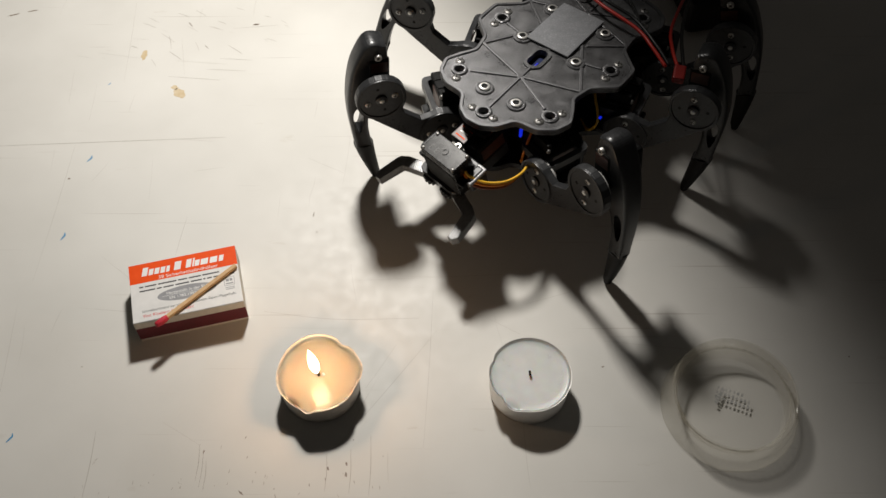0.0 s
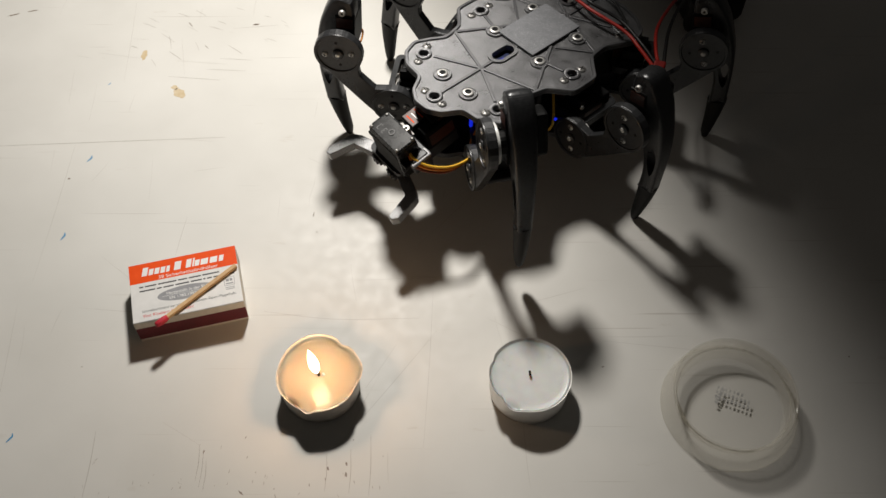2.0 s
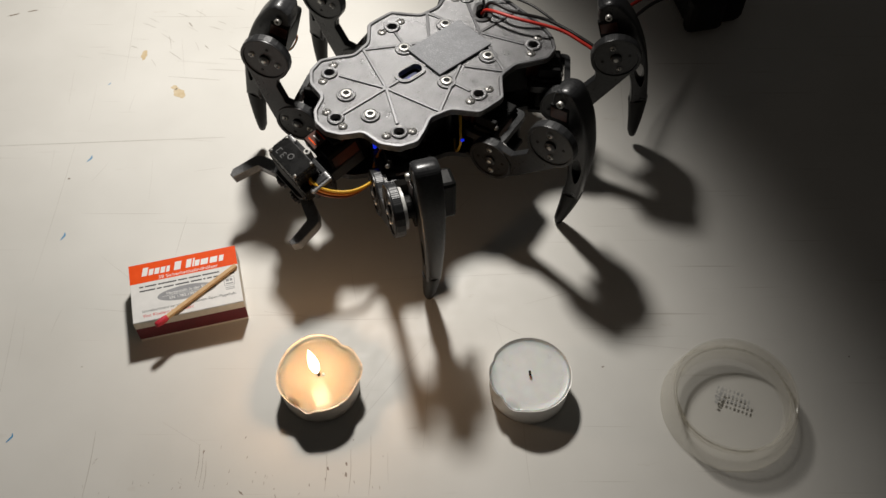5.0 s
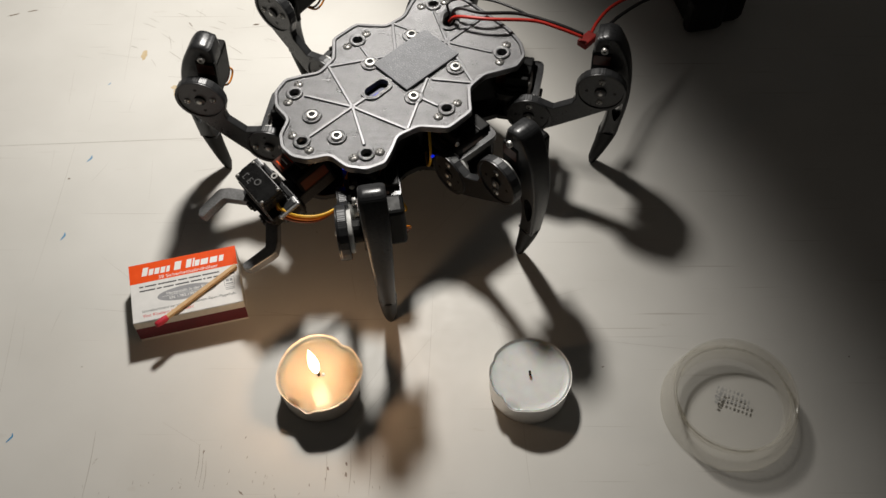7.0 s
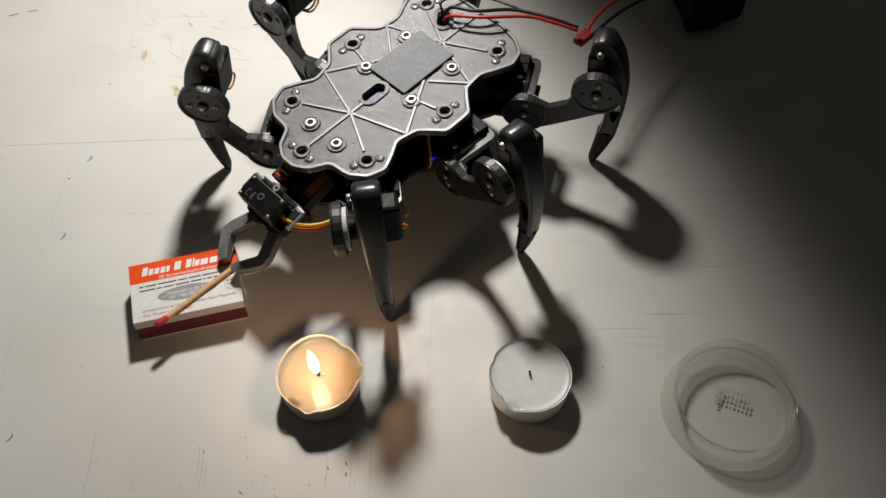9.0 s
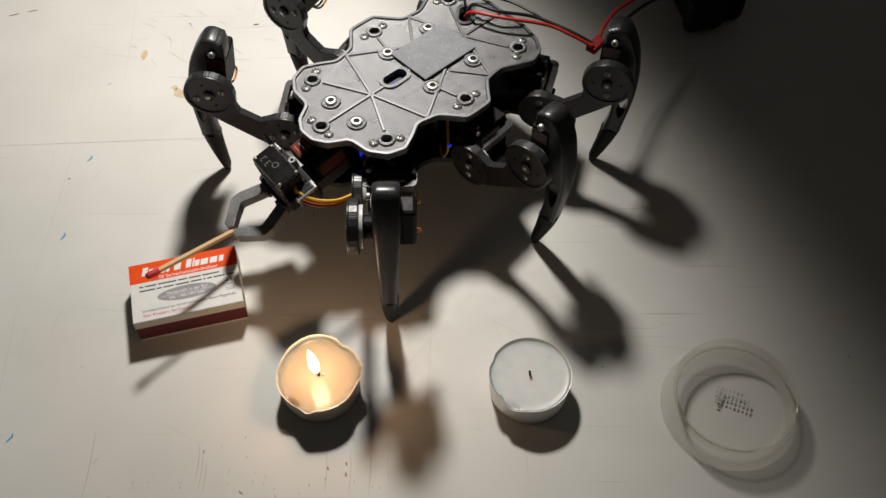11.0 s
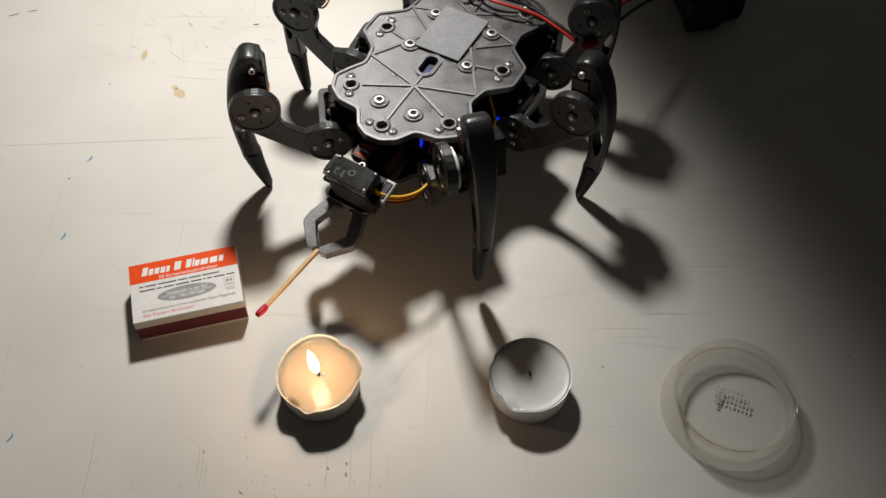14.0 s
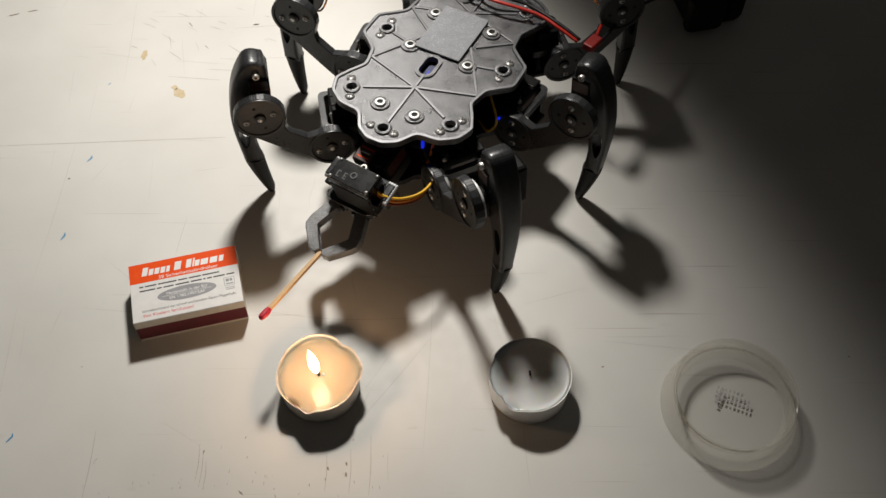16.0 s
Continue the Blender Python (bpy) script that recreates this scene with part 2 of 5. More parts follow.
def add_prism(bm, pts, z0, z1, bev=0.0, m=None):
    """A plate from an outline in x, y between two heights; its rims may be rounded."""
    lo = [bm.verts.new((x, y, z0)) for x, y in pts]
    hi = [bm.verts.new((x, y, z1)) for x, y in pts]
    fs = [bm.faces.new(lo[::-1]), bm.faces.new(hi)]
    n = len(pts)
    for i in range(n):
        bm.faces.new((lo[i], lo[(i + 1) % n], hi[(i + 1) % n], hi[i]))
    if m is not None:
        bmesh.ops.transform(bm, matrix=m, verts=lo + hi)
    if bev:
        es = list({e for f in fs for e in f.edges})
        bmesh.ops.bevel(bm, geom=es, offset=bev, segments=2, affect="EDGES", profile=0.5)
    return bm


def prism(pts, z0, z1, bev=0.0, m=None):
    return add_prism(bmesh.new(), pts, z0, z1, bev, m)


def circle(r, n=32, cx=0.0, cy=0.0, a0=0.0, a1=360.0):
    full = abs(a1 - a0) >= 360
    return [(cx + r * math.cos(radians(a0 + (a1 - a0) * i / (n if full else n - 1))), cy + r * math.sin(radians(a0 + (a1 - a0) * i / (n if full else n - 1)))) for i in range(n)]


def add_lathe(bm, prof, n=48, m=None, wave=None, caps=False):
    """Turns a profile of (radius, height) round the z axis; wave(angle, radius, height) may bend it."""
    rings, made = [], []
    for r, z in prof:
        if r < 1e-7:
            v = [bm.verts.new((0, 0, z))]
        else:
            v = []
            for i in range(n):
                a = 2 * math.pi * i / n
                rr, zz = wave(a, r, z) if wave else (r, z)
                v.append(bm.verts.new((rr * math.cos(a), rr * math.sin(a), zz)))
        rings.append(v)
        made += v
    for a, b in zip(rings, rings[1:]):
        for i in range(n):
            j = (i + 1) % n
            if len(a) == 1 and len(b) == 1:
                continue
            if len(a) == 1:
                bm.faces.new((a[0], b[i], b[j]))
            elif len(b) == 1:
                bm.faces.new((a[i], a[j], b[0]))
            else:
                bm.faces.new((a[i], a[j], b[j], b[i]))
    if m is not None:
        bmesh.ops.transform(bm, matrix=m, verts=made)
    return bm


def lathe(prof, n=48, m=None, wave=None):
    return add_lathe(bmesh.new(), prof, n, m, wave)


def curve_points(pts, steps=8):
    """A smooth run through the points."""
    p = [Vector(q) for q in pts]
    p = [2 * p[0] - p[1]] + p + [2 * p[-1] - p[-2]]
    out = []
    for i in range(1, len(p) - 2):
        for k in range(steps):
            t = k / steps
            out.append(0.5 * ((2 * p[i]) + (p[i + 1] - p[i - 1]) * t + (2 * p[i - 1] - 5 * p[i] + 4 * p[i + 1] - p[i + 2]) * t * t + (3 * p[i] - p[i - 1] - 3 * p[i + 1] + p[i + 2]) * t ** 3))
    return out + [p[-2]]


def add_tube(bm, pts, r, n=8, steps=8):
    run = curve_points(pts, steps)
    rings = []
    for i, c in enumerate(run):
        d = (run[min(i + 1, len(run) - 1)] - run[max(i - 1, 0)]).normalized()
        a = d.cross(Vector((0.13, 0.21, 1))).normalized()
        b = d.cross(a)
        rings.append([bm.verts.new(c + r * (math.cos(2 * math.pi * k / n) * a + math.sin(2 * math.pi * k / n) * b)) for k in range(n)])
    for q, w in zip(rings, rings[1:]):
        for k in range(n):
            f = bm.faces.new((q[k], q[(k + 1) % n], w[(k + 1) % n], w[k]))
            f.smooth = True
    bm.faces.new(rings[0][::-1])
    bm.faces.new(rings[-1])
    return bm


def tube(pts, r, n=8, steps=8):
    return add_tube(bmesh.new(), pts, r, n, steps)


def wire(name, pts, r, material, parent, label=""):
    ob = part(name, tube(pts, r), material, parent, label)
    for p in ob.data.polygons:
        p.use_smooth = True
    return ob


MM = 0.001


def mm(*pts):
    return [tuple(c * MM for c in p) for p in pts]


# ---- the table ----
def ribbon(bm, pts, w, z):
    """A thin flat stroke on the table."""
    run = curve_points([(x, y, z) for x, y in pts], 4)
    left, right = [], []
    for i, c in enumerate(run):
        d = (run[min(i + 1, len(run) - 1)] - run[max(i - 1, 0)]).normalized()
        s = Vector((-d.y, d.x, 0)) * w * 0.5 * (0.35 + 0.65 * math.sin(math.pi * (i + 0.5) / len(run)))
        left.append(bm.verts.new(c + s))
        right.append(bm.verts.new(c - s))
    for i in range(len(run) - 1):
        bm.faces.new((left[i], left[i + 1], right[i + 1], right[i]))
    return bm


def blot(bm, x, y, rx, ry, z, rnd, n=18, turn=0.0):
    c, s = math.cos(turn), math.sin(turn)
    ring = []
    for i in range(n):
        a = 2 * math.pi * i / n
        k = rnd.uniform(0.6, 1.1)
        u, v = rx * k * math.cos(a), ry * k * math.sin(a)
        ring.append(bm.verts.new((x + c * u - s * v, y + s * u + c * v, z)))
    bm.faces.new(ring)
    return bm


def table():
    top = tagged(part("table_top", box((0, 0.35, -0.0125), (2.2, 1.6, 0.025), 0.002), TABLE), "worn off-white laminate table top with fine scratches", "table", kind="structure")
    rnd = random.Random(4)
    for x, y, turn in ((-0.1979, 0.3515, 70), (-0.2013, 0.2984, 80), (-0.2012, 0.1839, 70), (-0.1979, 0.4092, 60)):
        bm = bmesh.new()
        c, s = math.cos(radians(turn)), math.sin(radians(turn))
        k = 0.5 if y > 0.4 else 1
        ribbon(bm, [(x + k * (c * u - s * v) * MM, y + k * (s * u + c * v) * MM) for u, v in ((-2.6, 0.7), (-0.8, 0.15), (0.9, -0.3), (2.3, 0.5))], 0.0009 * k, 0.00006)
        part("pen_mark", bm, PEN_BLUE, top, "small blue felt pen mark")
    for x, y, rx, ry in ((-0.1554, 0.4014, 0.0042, 0.0046), (-0.1590, 0.4060, 0.0025, 0.0018), (-0.1817, 0.4327, 0.0020, 0.0050)):
        part("stain", blot(bmesh.new(), x, y, rx, ry, 0.00005, rnd), TAN_STAIN, top, "pale tan dried stain")
    dark, faint = bmesh.new(), bmesh.new()
    for x, y, rx, ry, tn in ((-0.1159, 0.4598, 0.0022, 0.0006, 0.1), (-0.2069, 0.3373, 0.0010, 0.0006, 0.5), (0.0777, 0.2206, 0.0008, 0.0004, 0.2), (-0.1756, 0.2209, 0.0005, 0.0004, 0), (-0.0912, 0.1575, 0.0016, 0.0006, -0.7), (-0.0526, 0.1687, 0.0005, 0.0012, 0.2), (-0.0443, 0.1660, 0.0006, 0.0016, 0.1), (-0.0443, 0.1710, 0.0005, 0.0010, 0.1), (-0.1104, 0.1769, 0.0004, 0.0010, -0.2), (-0.0697, 0.3125, 0.0003, 0.0022, -0.1), (-0.2699, 0.4684, 0.0042, 0.0006, 0.35), (-0.2584, 0.4720, 0.0036, 0.0006, 0.3), (-0.1572, 0.4597, 0.0030, 0.0003, -0.95), (-0.1446, 0.4399, 0.0024, 0.00025, -0.9), (-0.1166, 0.4592, 0.0020, 0.0005, 0.0), (0.1985, 0.226, 0.0006, 0.0004, 0.2), (-0.0672, 0.3010, 0.0004, 0.0003, 0)):
        blot(dark, x, y, rx, ry, 0.00005, rnd, 12, tn)
    for i in range(16):
        x, y = rnd.uniform(-0.20, -0.09), rnd.uniform(0.435, 0.475)
        a = radians(rnd.uniform(-40, -20))
        n = rnd.uniform(0.003, 0.012)
        ribbon(faint, [(x, y), (x + n * 0.5 * math.cos(a), y + n * 0.5 * math.sin(a) + 0.0002), (x + n * math.cos(a), y + n * math.sin(a))], rnd.uniform(0.0002, 0.0005), 0.00004)
    for x0, y0, x1, y1 in ((-0.1745, 0.4520, -0.1650, 0.4440), (-0.1765, 0.4290, -0.1730, 0.4235), (-0.1690, 0.4500, -0.1660, 0.4380), (-0.1520, 0.4440, -0.1490, 0.4370), (-0.1350, 0.4300, -0.1150, 0.4285), (-0.1420, 0.4210, -0.1180, 0.4195), (-0.1640, 0.4150, -0.1330, 0.4120), (-0.1300, 0.4560, -0.1020, 0.4590)):
        ribbon(faint, [(x0, y0), ((x0 + x1) / 2 + 0.0003, (y0 + y1) / 2), (x1, y1)], 0.0003, 0.00004)
    for i in range(46):
        x, y = rnd.uniform(-0.26, 0.05), rnd.uniform(0.15, 0.47)
        a = radians(rnd.choice((88, 95, 80, 10, -8, -35, 60)) + rnd.uniform(-8, 8))
        n = rnd.uniform(0.006, 0.035)
        ribbon(faint, [(x, y), (x + n * 0.5 * math.cos(a) + rnd.uniform(-1, 1) * 0.0005, y + n * 0.5 * math.sin(a)), (x + n * math.cos(a), y + n * math.sin(a))], rnd.uniform(0.00007, 0.00017), 0.00004)
    for x, y0, y1 in ((-0.1125, 0.163, 0.181), (-0.1105, 0.160, 0.178), (-0.1085, 0.158, 0.173), (-0.0535, 0.158, 0.176), (-0.0425, 0.157, 0.178), (-0.0335, 0.156, 0.185), (-0.1620, 0.155, 0.187)):
        ribbon(dark, [(x, y0), (x + 0.0004, (y0 + y1) / 2), (x - 0.0002, y1)], 0.00016, 0.00005)
    for i in range(14):
        x, y = rnd.uniform(-0.24, 0.12), rnd.uniform(0.16, 0.42)
        a = radians(rnd.choice((90, 86, 2, -3, 52, -40)) + rnd.uniform(-4, 4))
        n = rnd.uniform(0.04, 0.10)
        ribbon(faint, [(x, y), (x + n * 0.5 * math.cos(a) + 0.0004, y + n * 0.5 * math.sin(a)), (x + n * math.cos(a), y + n * math.sin(a))], 0.00014, 0.00004)
    for i in range(46):
        x, y = rnd.uniform(-0.17, -0.02), 0.152 + abs(rnd.gauss(0, 0.014))
        blot(dark, x, y, rnd.uniform(0.00006, 0.0002), rnd.uniform(0.0003, 0.0013), 0.00005, rnd, 8, rnd.uniform(-0.6, 0.6))
    ribbon(faint, [(-0.2511, 0.3610), (-0.19, 0.3640), (-0.1238, 0.3673)], 0.0004, 0.00004)
    ribbon(faint, [(-0.0900, 0.2520), (-0.055, 0.2475), (-0.012, 0.2480)], 0.00025, 0.00004)
    tagged(part("scuff", dark, BROWN_MARK, top, "small brown scuffs in the table top"), kind="stuff")
    tagged(part("scratch", faint, FAINT_MARK, top, "fine grey scratches in the table top"), kind="stuff")


table()


# ---- matchbox ----
def written(name, text, size, x, y, z, material, parent, shear=0.0, width=0.0, align="LEFT"):
    cu = bpy.data.curves.new(name, "FONT")
    cu.body, cu.size, cu.shear, cu.align_x = text, size, shear, align
    tmp = bpy.data.objects.new(name, cu)
    scene.collection.objects.link(tmp)
    bpy.context.view_layer.update()
    me = bpy.data.meshes.new_from_object(tmp.evaluated_get(bpy.context.evaluated_depsgraph_get()))
    bpy.data.objects.remove(tmp)
    bpy.data.curves.remove(cu)
    if width:
        xs = [v.co.x for v in me.vertices]
        k = width / (max(xs) - min(xs))
        for v in me.vertices:
            v.co.x *= k
    me.materials.clear()
    me.materials.append(material)
    ob = new(name, me)
    ob.parent = parent
    ob.matrix_basis = pose(x, y, z)
    return ob


def matchbox():
    e = math.degrees(0.2453)
    c = Vector((-0.1572, 0.2681, 0)) + Vector((0.0266 * math.cos(0.2453) + 0.01705 * math.sin(0.2453), 0.0266 * math.sin(0.2453) - 0.01705 * math.cos(0.2453), 0))
    t = thing("matchbox", pose(*c, 0, 0, e), "closed white and orange card matchbox with maroon striking side", "matchbox")
    L, W, H = 53.2, 34.1, 16.6
    # the sleeve: four walls round an open channel
    bm = bmesh.new()
    add_box(bm, (0, 0, (H - 0.3) * MM), (L * MM, W * MM, 0.6 * MM), 0.0002)
    add_box(bm, (0, 0, 0.3 * MM), (L * MM, W * MM, 0.6 * MM), 0.0002)
    for s in (-1, 1):
        add_box(bm, (0, s * (W / 2 - 0.3) * MM, H / 2 * MM), (L * MM, 0.6 * MM, H * MM), 0.0002)
    sleeve = part("sleeve", bm, CARD, t)
    tray = bmesh.new()
    add_box(tray, (0, 0, 1.1 * MM), ((L - 0.5) * MM, (W - 1.6) * MM, 0.7 * MM))
    for s in (-1, 1):
        add_box(tray, (s * (L / 2 - 0.6) * MM, 0, 7.9 * MM), (0.7 * MM, (W - 1.6) * MM, 14.4 * MM), 0.00015)
        add_box(tray, (0, s * (W / 2 - 1.4) * MM, 7.9 * MM), ((L - 0.8) * MM, 0.6 * MM, 14.4 * MM))
    part("tray", tray, RAWCARD, t, "inner tray of pale card")
    for s in (-1, 1):
        part("striking_strip", box((0, s * (W / 2 + 0.04) * MM, 6.6 * MM), (L * MM, 0.08 * MM, 9.6 * MM)), STRIKER, t, "dark maroon striking strip")
        part("sleeve_edge", box((0, s * (W / 2 + 0.02) * MM, 14.0 * MM), (L * MM, 0.04 * MM, 5.0 * MM)), RAWCARD, sleeve)
    top = H * MM
    part("orange_band", box((0, 11.3 * MM, top + 0.02 * MM), ((L - 0.1) * MM, 11.4 * MM, 0.04 * MM)), ORANGE_INK, sleeve, "orange printed title band")
    z = top + 0.045 * MM
    # the title as slanted white blocks, one to a letter
    x = -20.6
    for w, h in ((3.2, 4.9), (2.7, 3.5), (2.8, 3.5), (2.7, 3.5), (2.0, 3.5), (0, 0), (4.0, 4.9), (0, 0), (3.1, 4.9), (1.0, 5.0), (2.8, 3.5), (4.4, 3.5), (4.4, 3.5), (2.7, 3.5)):
        if not w:
            x += 1.7
            continue
        sl = 0.22
        part("title_block", prism(mm((x, 9.4), (x + w * 0.82, 9.4), (x + w * 0.82 + sl * h, 9.4 + h), (x + sl * h, 9.4 + h)), z, z + 0.00002), WHITE_INK, sleeve)
        x += w + 0.15
    written("printed_line", "38 Sicherheitszündhölzer", 2.6 * MM, -12.6 * MM, 6.3 * MM, z, WHITE_INK, sleeve, width=29.2 * MM)
    zz = top + 0.02 * MM
    for y, words in ((3.1, (2.0, 5.6, 9.0, 4.4, 6.0, 8.2)), (0.7, (7.6, 2.4, 5.0, 6.8, 5.4, 1.0, 2.4, 5.6, 4.0))):
        x = -22.2
        for w in words:
            part("address_bar", box(((x + w / 2) * MM, y * MM, zz), (w * MM, 0.72 * MM, 0.02 * MM)), DARK_INK, sleeve)
            x += w + 0.8
    part("oval", prism([(0.4 * MM + 14.4 * MM * math.cos(a * math.pi / 20), -4.6 * MM + 4.0 * MM * math.sin(a * math.pi / 20)) for a in range(40)], top + 0.005 * MM, top + 0.03 * MM), GREY_INK, sleeve, "grey printed oval")
    z2 = top + 0.05 * MM
    written("printed_line", "Hergestellt in der EU", 2.3 * MM, 0.4 * MM, -4.1 * MM, z2, WHITE_INK, sleeve, align="CENTER")
    written("printed_line", "EN 1783:1997:SAF", 2.3 * MM, 0.4 * MM, -7.0 * MM, z2, WHITE_INK, sleeve, align="CENTER")
    part("oval_rule", box((0.4 * MM, -4.75 * MM, z2), (24 * MM, 0.14 * MM, 0.02 * MM)), WHITE_INK, sleeve)
    written("printed_line", "Umweltschonend aus schnell wachsendem Espen-/Pappelholz.", 2.1 * MM, -21.8 * MM, -11.8 * MM, zz, DARK_INK, sleeve, width=45.5 * MM)
    written("printed_line", "Von Kindern fernhalten!", 2.5 * MM, -21.8 * MM, -14.6 * MM, zz, RED_INK, sleeve, width=24.5 * MM)
    logo = bmesh.new()
    for cx, cy, sx, sy in ((21.3, -1.2, 5.0, 0.25), (21.3, -6.0, 5.0, 0.25), (18.8, -3.6, 0.25, 4.8), (23.8, -3.6, 0.25, 4.8), (20.4, -2.8, 1.6, 1.6), (22.2, -2.8, 1.3, 1.6), (21.3, -4.9, 3.6, 0.7), (21.3, -7.2, 4.6, 0.4), (21.3, -8.2, 4.2, 0.4)):
        add_box(logo, (cx * MM, cy * MM, zz), (sx * MM, sy * MM, 0.02 * MM))
    part("emblem", logo, GREY_INK, sleeve, "small grey square emblem")
    return t


matchbox()


# ---- tealights ----
def tealight(x, y, lit):
    t = thing("tealight", pose(x, y, 0), "lit tealight with molten wax in a dented aluminium cup" if lit else "unlit white tealight in an aluminium cup", "candle", "tealights on the table")
    dents = ((-1.75, 0.13, -0.0008, 0.0012), (-2.20, 0.26, -0.0034, -0.0011), (-0.42, 0.20, -0.0016, -0.0010), (0.10, 0.26, 0.0004, 0.0011), (0.98, 0.16, -0.0010, -0.0013), (1.75, 0.45, 0.0006, 0.0005), (2.9, 0.35, -0.0006, -0.0006)) if lit else ((-2.45, 0.10, -0.0006, -0.0012), (-2.05, 0.22, -0.0016, 0.0006), (2.75, 0.12, -0.0004, -0.0007), (1.2, 0.5, 0.0003, -0.0002))

    def bend(a, r, z):
        k = max(0.0, (z - 0.008) / 0.0075)
        dr = dz = 0.0
        for a0, wd, lift, push in dents:
            g = math.exp(-(((a - a0 + math.pi) % (2 * math.pi) - math.pi) / wd) ** 2)
            dr, dz = dr + push * g * k, dz + lift * g * k
        return r + dr, z + dz

    def wax_bend(a, r, z):
        k = min(1.0, max(0.0, (r - 0.0172) / 0.0012))
        rr, zz = bend(a, r, z)
        return r + (rr - r) * k, z + (zz - z) * k

    flare = 0.0196 if lit else 0.0191
    inner = flare - 0.0006
    prof = [(0, 0.0003), (0.0175, 0.0), (0.0184, 0.0006), (0.0187, 0.004), (0.0188, 0.010), (0.0189, 0.013), (flare, 0.0152), (flare + 0.0002, 0.0155), (flare - 0.0001, 0.0154), (inner, 0.0144), (0.0187, 0.0125), (0.0186, 0.004), (0.0180, 0.0012), (0, 0.0010)]
    smooth(part("cup", lathe(prof, 96, None, bend), FOIL_DIMMED if lit else FOIL, t, "thin aluminium cup with a " + ("bent wavy rim" if lit else "slightly wavy rim")), 60)
    level = 0.0130 if lit else 0.0143
    smooth(part("wax", lathe([(0, level), (0.004, level), (0.015, level), (0.0176, level + 0.0002), (0.0183, level + (0.0008 if lit else 0.0004)), (inner - 0.0001, level + (0.0019 if lit else 0.0007)), (0.0184, 0.011), (0.0184, 0.004), (0, 0.004)], 96, None, wax_bend), WAX_WARM if lit else WAX_COLD, t, "glossy molten wax glowing amber" if lit else "solid translucent white wax"), 70)
    if lit:
        part("wick", tube([(0, 0, 0.010), (0.0002, 0, 0.0135), (-0.0005, 0.0003, 0.0160)], 0.0007, 8, 5), WICK, t, "short charred wick")
        fl = [(0, 0.0), (0.0010, 0.0006), (0.0019, 0.0028), (0.0024, 0.0060), (0.0022, 0.0100), (0.0015, 0.0140), (0.0007, 0.0172), (0, 0.0195)]
        ob = smooth(part("flame", lathe(fl, 24, None, lambda a, r, z: (r, z)), FLAME, t, "bright teardrop candle flame", pose(-0.0006, 0.0003, 0.0153, -4, -6, 0)), 80)
        ob.visible_shadow = False
        new("candle_light", candle).matrix_world = pose(x - 0.001, y, 0.0325)
        smooth(part("wax_bead", lathe([(0, 0.0010), (0.0006, 0.0007), (0.0008, 0), (0, -0.0004)], 12, Matrix.Translation((0.0022, 0.0002, level + 0.0002))), WAX_COLD, t), 80)
    else:
        part("wick", tube([(0, 0, 0.012), (-0.0001, 0.0003, 0.0150), (-0.0004, 0.0004, 0.0172)], 0.0006, 8, 5), WICK, t, "short black wick")
        # frosted crust on one side of the wax
        rnd = random.Random(8)
        fb = bmesh.new()
        for i in range(560):
            a, r = radians(rnd.gauss(-32, 36)), 0.0182 - abs(rnd.gauss(0, 0.0028))
            s = rnd.uniform(0.00004, 0.00011)
            g = bmesh.ops.create_icosphere(fb, subdivisions=1, radius=s)
            bmesh.ops.transform(fb, matrix=Matrix.Translation((r * math.cos(a), r * math.sin(a), level + (0.0 if r < 0.0165 else 0.0003))), verts=g["verts"])
        tagged(part("wax_frost", fb, WAX_FROST, t, "frosted crumbly wax along the edge"), kind="stuff")
    return t


tealight(-0.0584, 0.2097, True)
tealight(0.0407, 0.2089, False)


